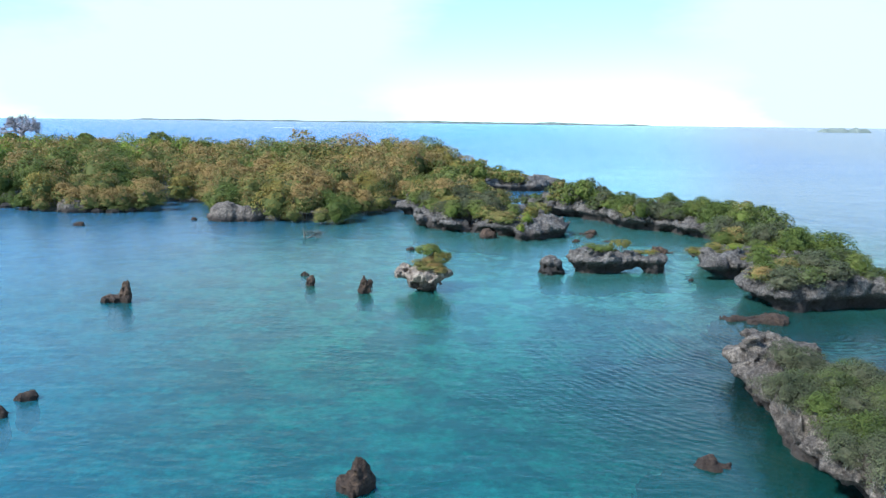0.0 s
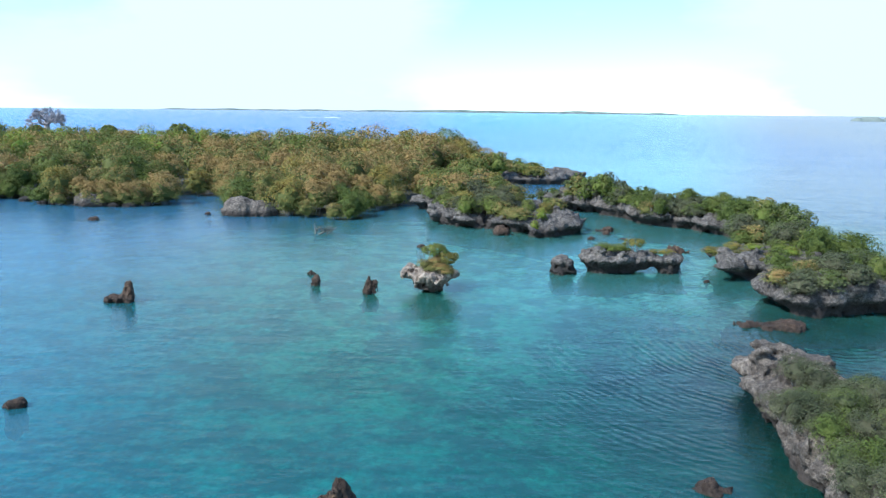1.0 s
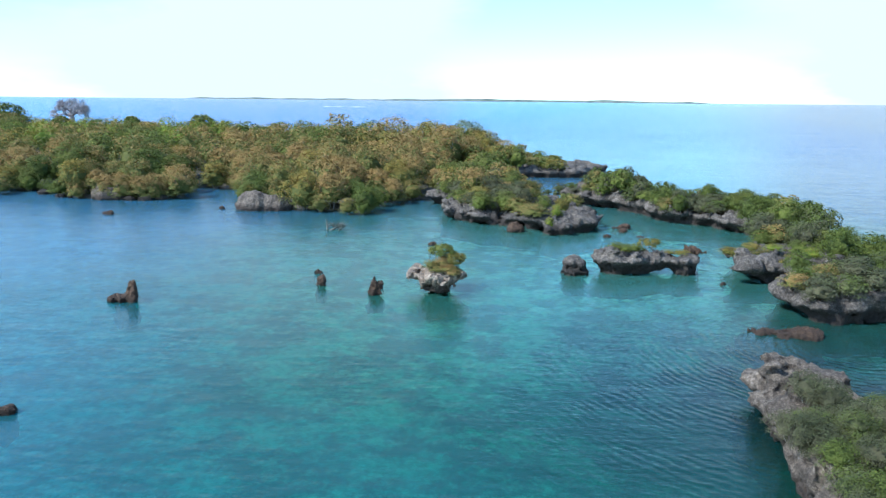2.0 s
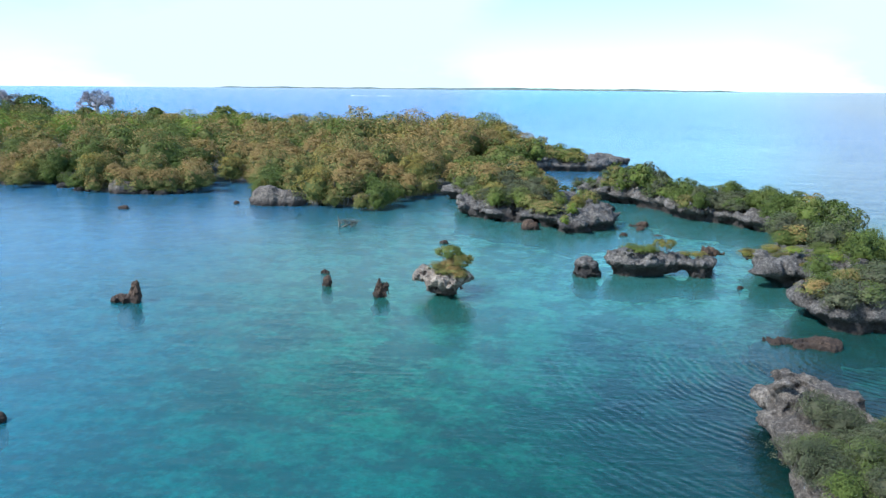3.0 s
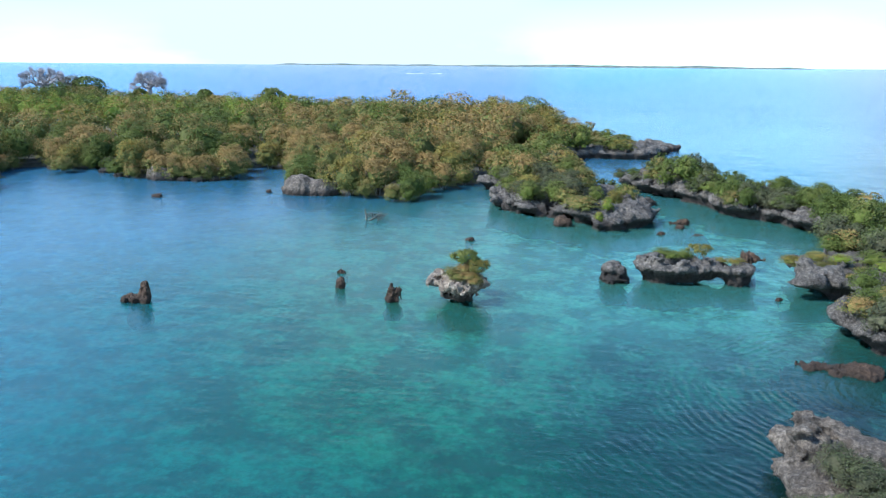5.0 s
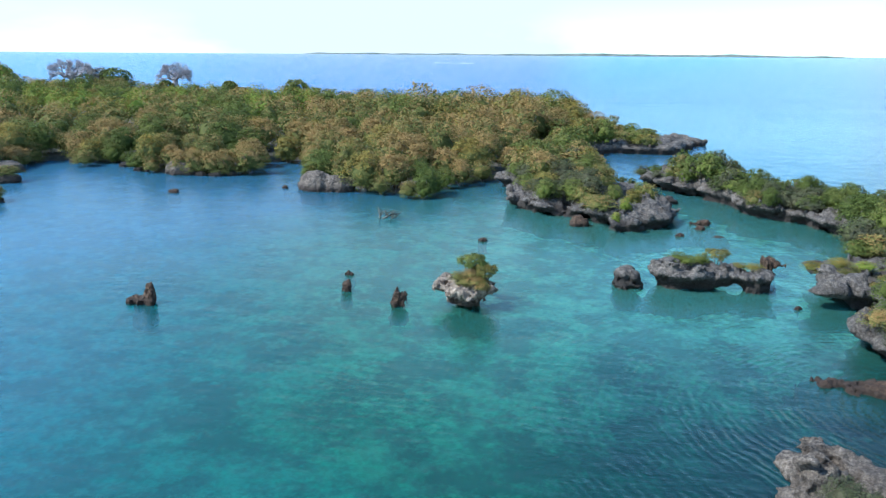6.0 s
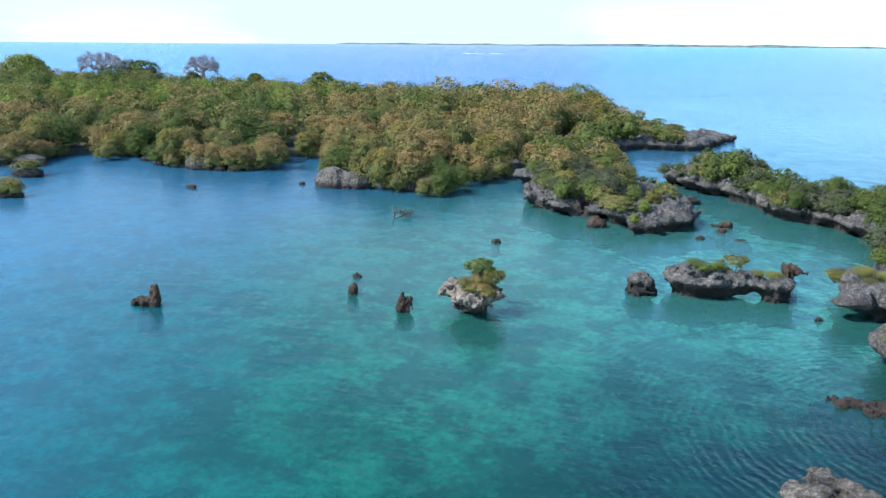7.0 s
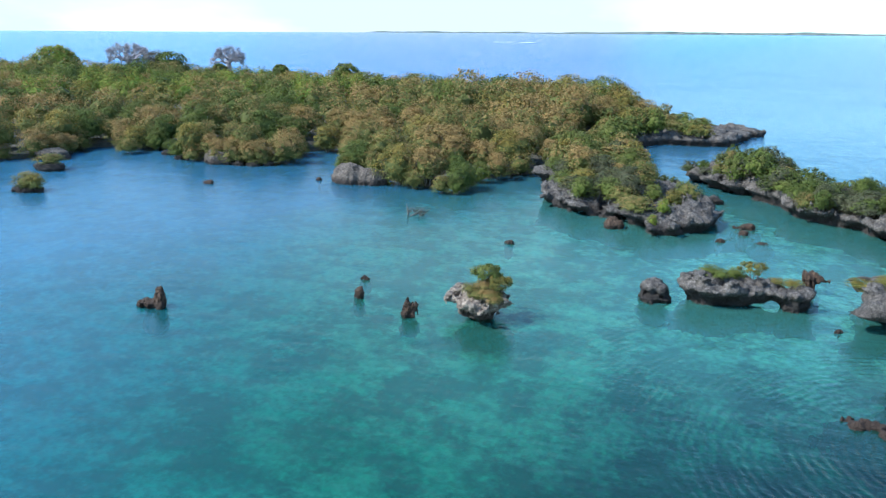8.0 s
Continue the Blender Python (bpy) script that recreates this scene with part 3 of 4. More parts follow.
def crag(name, poly, lip, top, step, material, rise=0.0, notch=1.2, rough=1.0, carve=(), peaks=()):
    """A raised reef block: undercut at the tide line, overhanging lip, cragged top."""
    xs, ys = [p[0] for p in poly], [p[1] for p in poly]
    lo = (min(xs) - 2.5, min(ys) - 2.5, -2.6)
    n3 = [int((hi - a) / step) + 2 for a, hi in zip(lo, (max(xs) + 2.5, max(ys) + 2.5, top + rise + 2.2))]
    gx, gy, gz = [np.asarray(a, np.float32) for a in np.meshgrid(*[l0 + step * np.arange(k) for l0, k in zip(lo, n3)], indexing="ij")]
    d2 = inside_dist(gx[:, :, 0], gy[:, :, 0], poly)
    d2 = d2 + 1.9 * rough * fbm(gx[:, :, 0], gy[:, :, 0], 0 * gx[:, :, 0] + 3.3, 4.5, 4)
    inset = np.interp(gz, [-2.6, -0.9, 0.0, lip * 0.35, lip * 0.8, lip, top], [-0.9, notch * 0.35, notch, notch * 0.85, 0.12, 0.0, 0.45])
    inset = inset * (0.55 + 0.9 * vnoise(gx / 4, gy / 4, 0 * gz))
    roof = gz - (top + rise * np.clip(-d2[:, :, None] / 9, 0, 1) + 1.0 * rough * fbm(gx, gy, 0 * gz, 3.2, 3) + 1.5 * rough * (0.16 - np.abs(fbm(gx, gy, 0 * gz + 4, 1.1, 3))))
    for x, y, r, high in peaks:
        roof = roof - high * np.exp(-((gx - x) ** 2 + (gy - y) ** 2) / r ** 2)
    wall = d2[:, :, None] + inset
    h = np.clip(0.5 + 0.5 * (wall - roof) / 0.5, 0, 1)
    f = roof * (1 - h) + wall * h + 0.5 * h * (1 - h)
    f = f + rough * (0.9 * fbm(gx, gy, gz * 1.3, 1.3, 3) + 0.9 * np.abs(fbm(gx, gy, gz, 0.85, 2)) - 1.3 * np.abs(fbm(gx + 9, gy, gz * 0.7, 2.6, 2)) + 0.2)
    if step < 0.2:
        f = f + 1.25 * rough * np.abs(fbm(gx, gy + 5, gz * 0.8, 0.5, 3)) - 0.22 * rough
    for c, r in carve:
        f = np.maximum(f, (1 - np.sqrt(((gx - c[0]) / r[0]) ** 2 + ((gy - c[1]) / r[1]) ** 2 + ((gz - c[2]) / r[2]) ** 2)) * min(r))
    for side in range(3):
        edge = [slice(None)] * 3
        for k in (0, -1):
            edge[side] = k
            f[tuple(edge)] = np.maximum(f[tuple(edge)], 0.2)
    return net_mesh(name, f, lo, (step,) * 3)


def blob_rock(name, blobs, step, rough=0.5, spikes=0.0, carve=()):
    """A rock joined from rounded masses (centre, radii), cragged; carve: masses cut out of it. Local coordinates, waterline at 0."""
    pts = np.array([[c[i] - r[i] for i in range(3)] for c, r in blobs] + [[c[i] + r[i] for i in range(3)] for c, r in blobs])
    lo, hi = pts.min(0) - 0.5 - rough * 0.5, pts.max(0) + 0.5 + rough * 0.5
    n3 = [int((b - a) / step) + 2 for a, b in zip(lo, hi)]
    gx, gy, gz = [np.asarray(a, np.float32) for a in np.meshgrid(*[l0 + step * np.arange(k) for l0, k in zip(lo, n3)], indexing="ij")]
    off = rng.uniform(0, 40, 3)

    def ball(c, r):
        k = np.sqrt(((gx - c[0]) / r[0]) ** 2 + ((gy - c[1]) / r[1]) ** 2 + ((gz - c[2]) / r[2]) ** 2)
        return (k - 1) * min(r)

    f = None
    for c, r in blobs:
        b = ball(c, r)
        if f is None:
            f = b
        else:
            h = np.clip(0.5 + 0.5 * (b - f) / 0.3, 0, 1)
            f = b * (1 - h) + f * h - 0.3 * h * (1 - h)
    big = max(0.5, min(1.6, float((hi - lo).min()) * 0.5))
    f = f + rough * (0.7 * fbm(gx + off[0], gy + off[1], gz * 0.8 + off[2], big, 4) + 0.6 * np.abs(fbm(gx + off[1], gy, gz, big * 0.45, 3)) - 0.7 * np.abs(fbm(gx, gy + off[0], gz, big * 1.3, 2)) + 1.0 * np.abs(fbm(gx + off[2], gy, gz * 0.7, 0.55, 3)) - 0.14)
    if spikes:
        f = f + spikes * fbm(gx * 2.0 + off[2], gy * 2.0, gz * 0.5, 0.7, 3)
    for c, r in carve:
        f = np.maximum(f, -ball(c, r))
    for side in range(3):
        edge = [slice(None)] * 3
        for k in (0, -1):
            edge[side] = k
            f[tuple(edge)] = np.maximum(f[tuple(edge)], 0.05)
    return net_mesh(name, f, lo, (step,) * 3)


def reef(name, poly, label, *a, **k):
    me = crag(name, poly, *a, **k)
    caster = BVHTree.FromPolygons([v.co[:] for v in me.vertices], [q.vertices[:] for q in me.polygons])
    tagged(part(name, me, a[3]), label, "rock island", kind="structure")

    def top_at(x, y):
        place = caster.ray_cast(Vector((x, y, 9)), Vector((0, 0, -1)))[0]
        return place.z if place else None

    return top_at


islet_top = reef("rock_islet", ISLET, "grey craggy coral rock islet with an undercut edge", 1.3, 1.7, 0.26, rock_grey, rise=0.5, rough=1.35)
spit_top = reef("rock_spit", SPIT, "low brown coral rock spit ending in a thin point", 1.1, 1.5, 0.4, rock_grey, rise=0.35, notch=0.8)
ridge_top = reef("rock_ridge", RIDGE, "long grey coral rock ridge undercut above the water", 1.5, 1.9, 0.3, rock_grey, rise=0.35, notch=1.5, rough=1.15, carve=[((22.3, 65.0, 0.1), (2.4, 3.6, 0.95)), ((23.5, 55.5, 0.0), (1.6, 2.4, 0.8))])
shelf_top = reef("rock_shelf", FORE, "craggy pale grey coral rock with dry shrubs", 1.3, 1.7, 0.15, rock_pale, rise=0.3, notch=1.1, rough=1.0, peaks=[(17.0, 37.8, 1.4, 0.8), (19.4, 36.4, 1.3, 0.6), (17.6, 36.0, 1.3, 0.3)])

# ---- free-standing rocks ----


def stone(name, at, blobs, step, material, label, category="rock", rough=0.5, spikes=0.0, carve=(), group="", wide=1.0, tall=1.0):
    ob = part(name, blob_rock(name, blobs, step, rough, spikes, carve), material)
    ob.matrix_world = pose(*at)
    ob.scale = (wide, wide, tall)
    return tagged(ob, label, category, group)


def top_of(ob):
    """A function that gives the height of a rock's upper side at x, y."""
    m = ob.matrix_basis
    tree = BVHTree.FromPolygons([(m @ v.co)[:] for v in ob.data.vertices], [q.vertices[:] for q in ob.data.polygons])

    def height(x, y):
        place = tree.ray_cast(Vector((x, y, 9)), Vector((0, 0, -1)))[0]
        return place.z if place else None

    return height


mushroom = stone("mushroom_rock", (-2.2, 56.9, 0),
                 [((0.35, 0.2, -0.6), (0.95, 0.95, 1.3)), ((0.35, 0.1, 0.35), (0.95, 0.9, 0.8)), ((0.25, -0.1, 0.95), (1.5, 1.3, 0.7)), ((0.35, -0.1, 1.5), (1.95, 1.7, 0.5)), ((0.2, 0.6, 1.8), (1.5, 1.2, 0.5)),
                  ((-0.7, -0.4, 1.25), (1.1, 1.0, 0.5)), ((-1.75, 0.3, 1.65), (0.75, 0.8, 0.55)), ((1.5, -0.7, 1.4), (0.85, 0.8, 0.3)), ((0.3, 0.1, -1.7), (1.8, 1.7, 0.8))],
                 0.1, rock_warm, "mushroom-shaped pale coral rock standing in the lagoon", rough=0.75, wide=0.9, tall=0.92, carve=[((0.75, -1.35, 0.55), (0.42, 0.6, 0.5))])
ARCH = [(-5.2, -0.6), (-4.6, -2.0), (-2.9, -2.9), (-1.1, -2.6), (0.3, -1.7), (1.7, -1.1), (3.4, -1.5), (4.7, -1.0), (5.1, 0.3), (4.3, 1.3), (2.3, 1.4), (0.4, 1.8), (-2.0, 1.9), (-3.8, 1.2)]
arch = part("arch_rock", crag("arch_rock", ARCH, 1.35, 1.75, 0.12, rock_grey, rise=0.15, notch=0.75, rough=0.62,
                              carve=[((2.05, 0.0, -0.1), (0.62, 4.0, 0.54)), ((1.3, -0.4, -0.1), (0.8, 3.4, 0.36)), ((0.6, -2.0, 0.05), (2.2, 1.3, 0.7)), ((4.05, -1.5, 0.75), (0.16, 1.6, 0.14))]), rock_grey)
arch.matrix_world = pose(14.85, 66.5, 0)
tagged(arch, "grey coral rock islet pierced by a low natural arch", "rock")
stone("pinnacle_rock", (19.75, 70.6, 0), [((0, 0, 0.2), (0.5, 0.5, 1.0)), ((0.3, 0.1, 1.2), (0.75, 0.55, 0.5)), ((0.95, 0.2, 1.3), (0.6, 0.35, 0.2)), ((-0.1, 0, 1.5), (0.4, 0.4, 0.35)), ((0, 0, -1.2), (0.9, 0.9, 0.9))],
      0.11, rock_rust, "dark jagged coral pinnacle leaning over the water", rough=0.5, spikes=0.45, wide=0.85, tall=0.9)
stone("stump_rock", (8.95, 64.9, 0), [((0, 0, 0.75), (1.0, 0.9, 0.85)), ((-0.3, 0, 1.2), (0.65, 0.65, 0.5)), ((0.1, 0, -0.1), (1.35, 1.0, 0.6)), ((0.9, -0.2, 0.1), (0.65, 0.5, 0.35)), ((0, 0, -1.3), (1.4, 1.2, 0.8))],
      0.1, rock_grey, "rounded grey coral stump beside the arch rock", rough=0.7, tall=0.86)
stone("spiky_rock", (-24.45, 50.22, 0), [((-0.1, 0, 0.05), (0.95, 0.6, 0.45)), ((0.62, 0, 0.6), (0.22, 0.24, 0.72)), ((0.3, 0.05, 0.35), (0.45, 0.35, 0.5)), ((-0.7, 0, 0.1), (0.45, 0.4, 0.3)), ((0, 0, -1.2), (1.0, 0.75, 0.9))],
      0.07, rock_rust, "dark brown jagged rock with a tall spike", rough=0.35, spikes=0.35)
stone("knob_rock", (-11.69, 57.18, 0), [((0, 0, 0.28), (0.36, 0.34, 0.55)), ((0.05, 0, -0.8), (0.45, 0.42, 0.9))], 0.05, rock_rust, "small brown rounded rock in shallow water", rough=0.3)
stone("tilted_rock", (-13.05, 61.04, 0), [((0.2, 0, 0.12), (0.4, 0.25, 0.22)), ((-0.3, 0, 0.12), (0.3, 0.2, 0.1)), ((-0.1, 0, 0.3), (0.1, 0.1, 0.25)), ((0, 0, -0.8), (0.9, 0.7, 0.8))], 0.05, rock_rust,
      "low dark rock barely above the water", rough=0.2, spikes=0.15, wide=0.5, tall=0.75)
stone("saw_rock", (-6.68, 55.11, 0), [((0, 0, 0.2), (0.62, 0.5, 0.6)), ((0.42, 0, 0.75), (0.24, 0.26, 0.55)), ((0.12, 0, 0.6), (0.2, 0.22, 0.5)), ((-0.22, 0, 0.45), (0.2, 0.22, 0.4)), ((0, 0, -1.1), (0.8, 0.65, 0.9))],
      0.05, rock_rust, "dark brown saw-toothed rock rising from the lagoon", rough=0.35, spikes=0.4, wide=0.92, tall=0.8)
stone("cone_rock", (-1.63, 23.48, 0), [((0, 0, 0.05), (0.7, 0.6, 0.5)), ((0.08, 0, 0.4), (0.42, 0.38, 0.6)), ((0.16, 0, 0.85), (0.18, 0.18, 0.35)), ((0, -0.1, -1.0), (1.3, 1.2, 0.8))],
      0.06, rock_rust, "rust-brown cone-shaped rock with a pointed tip", rough=0.3, spikes=0.3)
stone("sunken_rock", (12.11, 26.54, 0), [((0.1, 0.2, -0.05), (0.75, 0.5, 0.42)), ((0, 0, -0.75), (1.7, 1.3, 0.62)), ((-0.3, -0.1, -1.4), (2.1, 1.7, 0.6))], 0.09, rock_rust, "brown rock mostly under water", rough=0.4)
for at, r in (((-19.25, 30.88), 0.5), ((-19.42, 28.82), 0.55), ((-49, 87.86), 0.75), ((-5.26, 75.44), 0.45), ((13.14, 83.28), 0.26), ((15.21, 86.75), 0.5), ((-36.87, 95.1), 0.25),
              ((4.44, 109.82), 0.6), ((5.63, 109.2), 0.45), ((21.3, 63.2), 0.15), ((20.9, 62.8), 0.11)):
    stone("small_rock", (*at, 0), [((0, 0, 0.0), (r, r * 0.7, r * 0.6)), ((r * 0.4, 0, r * 0.35), (r * 0.5, r * 0.45, r * 0.4)), ((0, 0, -0.9), (r * 1.1, r * 0.9, 0.8))], max(0.07, r * 0.16),
          rock_rust, "small dark brown rock just breaking the water", rough=0.25, spikes=0.15, group="small rocks in the lagoon")
stone("outcrop_rock", (14.6, 107.4, 1.4), [((0, 0, 0.6), (1.6, 1.4, 1.5)), ((0.8, 0.3, 1.4), (1.0, 0.9, 0.8)), ((-0.6, 0, 0.2), (1.2, 1.1, 1.0))], 0.17, rock_grey, "dark rock outcrop rising from the end of the ridge", rough=0.8)
stone("bay_rock", (15.5, 89.18, 0), [((0.3, 0, 0.25), (0.75, 0.5, 0.45)), ((-0.7, 0, 0.05), (0.6, 0.35, 0.25)), ((0, 0, -0.9), (1.5, 1.1, 0.8))], 0.1, rock_rust, "low dark rock in the narrow bay", rough=0.35, spikes=0.2)
stone("flat_rock", (16.8, 84.07, 0), [((0, 0, -0.02), (0.7, 0.35, 0.14)), ((0, 0, -0.9), (1.2, 0.9, 0.8))], 0.07, rock_rust, "flat dark rock awash in the bay", rough=0.15)
stone("reef_ledge", (21.6, 49.4, -0.1), [((1.1, 0, 0.0), (1.15, 0.85, 0.48)), ((1.6, -0.1, 0.2), (0.7, 0.6, 0.35)), ((-0.4, 0.1, -0.22), (1.1, 0.7, 0.32)), ((-1.4, 0.5, -0.3), (0.8, 0.6, 0.34)), ((0, 0.3, -1.05), (3.0, 1.8, 0.8))],
      0.1, rock_rust, "reddish brown reef ledge awash below the ridge", rough=0.42, spikes=0.3)
stone("islet_boulder", (2.87, 84.82, 0), [((0, 0, 0.35), (0.95, 0.8, 0.75)), ((0, 0, -0.9), (1.3, 1.2, 0.9))], 0.12, rock_rust, "brown boulder at the foot of the rock islet", rough=0.45)
stone("channel_boulder", (12.11, 100.22, 0), [((0, 0, 0.3), (0.95, 0.8, 0.7)), ((0, 0, -0.9), (1.3, 1.2, 0.9))], 0.13, rock_grey, "dark boulder in the channel between the islands", rough=0.45)
stone("whaleback_boulder", (-31.63, 95.55, 0), [((-0.9, 0, 0.5), (2.6, 2.0, 1.5)), ((2.0, 0.3, 0.4), (2.1, 1.6, 1.1)), ((-2.6, 0.2, 0.3), (1.2, 1.1, 0.7)), ((0, 0.5, -0.9), (4.0, 2.6, 1.0))],
      0.2, rock_pale, "large smooth grey boulder at the mangrove shore", rough=0.35, tall=1.3)
stone("shore_boulder", (-57.26, 100.78, 0), [((0, 0, 0.5), (2.1, 1.5, 1.3)), ((1.4, 0, 0.2), (1.4, 1.1, 0.7)), ((0, 0.4, -0.9), (3.0, 2.0, 0.9))], 0.2, rock_pale, "grey boulder at the mangrove shore", rough=0.35, tall=1.2)
stone("flat_boulder", (-82.63, 93.98, 0), [((0, 0, 1.0), (2.4, 1.6, 0.7)), ((0.6, 0.4, 0.1), (1.9, 1.5, 0.9)), ((0, 0.4, -0.9), (2.4, 1.8, 0.9))], 0.2, rock_pale, "pale flat-topped boulder under the mangroves", rough=0.4)
stone("bush_boulder", (-75.55, 87.27, 0), [((0, 0, 0.4), (2.3, 1.4, 0.8)), ((0, 0.2, -0.9), (2.6, 1.7, 0.9))], 0.2, rock_grey, "low grey boulder topped with green bushes", rough=0.4)
stone("bank_rock", (-66.4, 75.8, 0), [((0, 0, 0.1), (2.0, 1.3, 0.45)), ((0, 0.2, -0.9), (2.4, 1.6, 0.9))], 0.2, rock_grey, "low rock bank under a yellow-green bush", rough=0.35)
stone("cove_boulder", (-8.65, 106.09, 0), [((0, 0, 1.3), (2.0, 1.5, 1.0)), ((0.6, 0.4, 0.2), (1.5, 1.3, 1.0)), ((0.4, 0.6, -0.9), (2.0, 1.7, 0.9))], 0.2, rock_grey, "overhanging grey boulder in the cove", rough=0.55)
for at, r in (((-63.21, 100.75), 0.5), ((-64.8, 101.19), 0.7), ((-53.49, 100.38), 0.9), ((-51.12, 100.8), 1.1), ((-49.26, 101.93), 0.8), ((-69.42, 104.08), 0.9), ((-79.96, 105.36), 1.0), ((-86.3, 97.93), 1.0)):
    stone("shore_stone", (*at, 0.05), [((0, 0, 0.15), (r, r * 0.7, r * 0.55)), ((0, 0.2, -0.6), (r * 1.2, r, 0.7))], r * 0.16, rock_grey if r != 0.5 else rock_pale,
          "weathered stone at the water's edge under mangroves", rough=0.35, group="stones along the mangrove shore")

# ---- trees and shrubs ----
KINDS = {  # lower leaf colour, upper leaf colour, share of the upper colour
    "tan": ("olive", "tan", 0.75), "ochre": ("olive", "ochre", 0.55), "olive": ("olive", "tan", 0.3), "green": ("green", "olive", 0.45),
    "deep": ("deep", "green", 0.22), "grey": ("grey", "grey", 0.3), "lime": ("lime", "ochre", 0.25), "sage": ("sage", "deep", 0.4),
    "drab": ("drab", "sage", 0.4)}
LABELS = {"tan": "mangrove tree with tan-brown upper leaves", "ochre": "mangrove tree with yellow-ochre and olive leaves", "olive": "olive-green mangrove tree in the shore thicket",
          "green": "green mangrove tree in the shore thicket", "deep": "dark green mangrove tree with dense crown", "grey": "nearly leafless grey twiggy mangrove tree", "lime": "bright green mangrove tree in the wood"}


def stems_mesh(name, seed, count, height, lean, thick):
    foot = 0.7 if thick > 0.045 else 0.22   # how far the stems reach into the ground
    gen = np.random.default_rng(seed)
    paths = []
    for k in range(count):
        w, r0 = 2 * math.pi * k / count + gen.uniform(-0.5, 0.5), gen.uniform(0.05, 0.3) * (count > 1)
        reach = lean * gen.uniform(0.5, 1.1)
        pts = []
        for i in range(5):
            u = i / 4
            rad = r0 + reach * u ** 1.6
            pts.append(((rad * math.cos(w) + gen.normal(0, 0.05), rad * math.sin(w) + gen.normal(0, 0.05), -foot + (height + foot) * u), thick * (1 - 0.75 * u)))
        paths.append(pts)
        for b in range(2 if thick > 0.045 else 1):
            p0 = Vector(pts[2 + b][0])
            wb = w + gen.uniform(-1.2, 1.2)
            p1 = p0 + Vector((math.cos(wb) * lean * 0.5, math.sin(wb) * lean * 0.5, height * 0.25))
            paths.append([(p0, thick * 0.4), ((p0 + p1) / 2 + Vector((0, 0, -0.06)), thick * 0.28), (p1, thick * 0.1)])
    return poly_mesh(name, *tubes(paths, 4), smooth=True)


def plant(name, kind, seed, at, label, width, low, high, clumps, per, leaf, stems=4, thick=0.07, category="tree", group="", airy=False, **shape):
    """One tree or shrub: stems and a crown of leaf clumps. """
    base, dry, share = KINDS[kind]
    ob = thing(name, at, label, category, group)
    part("trunk", stems_mesh("trunk", seed, stems, low + (high - low) * 0.6, width * 0.32, thick), bark_grey, ob)
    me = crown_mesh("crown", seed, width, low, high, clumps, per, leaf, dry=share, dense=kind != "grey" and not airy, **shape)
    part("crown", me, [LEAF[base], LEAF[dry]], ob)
    return ob


def spread_points(x0, x1, y0, y1, gap, gen):
    xs, ys = np.meshgrid(np.arange(x0, x1, gap), np.arange(y0, y1, gap), indexing="ij")
    xs = xs + np.where(np.arange(xs.shape[1]) % 2, gap / 2, 0)[None]
    return (xs + gen.uniform(-0.4, 0.4, xs.shape) * gap).ravel(), (ys + gen.uniform(-0.4, 0.4, ys.shape) * gap).ravel()


gen = np.random.default_rng(11)
px, py = spread_points(-330, 6, 60, 300, 5.1, gen)
row = []   # a close front row along the lagoon shore
for (ax, ay), (bx, by) in zip(MAIN[3:22], MAIN[4:23]):
    run = math.hypot(bx - ax, by - ay)
    for k in range(int(run / 3.0)):
        u = (k + gen.uniform(0.2, 0.8)) / max(1, int(run / 3.0))
        row.append((ax + (bx - ax) * u - (by - ay) / run * 0.7 + gen.uniform(-0.5, 0.5), ay + (by - ay) * u + (bx - ax) / run * 0.7 + gen.uniform(-0.5, 0.5)))
row += [(-56.2, 102.6), (-54.3, 101.8), (-52.2, 101.6), (-50.0, 102.4), (-48.6, 104.4)]
front = np.array([False] * len(px) + [True] * len(row))
px, py = np.append(px, [q[0] for q in row]), np.append(py, [q[1] for q in row])
d_main = -inside_dist(px, py, MAIN)
d_isl = -inside_dist(px, py, ISLET)
keep = (d_main > np.where((py > 104) & (px > -12), 1.6, -1.0)) & (px > 4 - 1.34 * (py - 10) - 14) & ~((d_isl > -1) & (py < 112))
px, py, d_main, front = px[keep], py[keep], d_main[keep], front[keep]
pz = np.maximum(main_height(px, py), -0.15)
hue = vnoise(px / 9, py / 9, 0 * px) + gen.uniform(-0.28, 0.28, len(px)) - np.clip((d_main - 40) / 80, 0, 0.3)
MIX = [(0.14, "deep"), (0.28, "green"), (0.5, "olive"), (0.61, "ochre"), (1.2, "tan"), (9, "grey")]
kinds = [next(k for top, k in MIX if h < top) for h in hue]
kinds = ["lime" if d > 38 and k in ("olive", "green", "ochre", "deep") and gen.uniform() < 0.45 else k for k, d in zip(kinds, d_main)]
MIX.append((9, "lime"))
order = np.argsort(d_main - np.where(front, 30, 0) + 0.02 * np.abs(px + 30) + np.where(py > 128, 60, 0) + np.where(px < -95, 60, 0))
near_trees = set(order[:210].tolist())
first, far_parts = {}, {k: [] for _, k in MIX}
FAR = {k: [crown_arrays(400 + 10 * i + j, 5.6, 0.3, 5.3, 46, 20, 0.168, dry=KINDS[k][2]) for j in range(3)] for i, (_, k) in enumerate(MIX)}
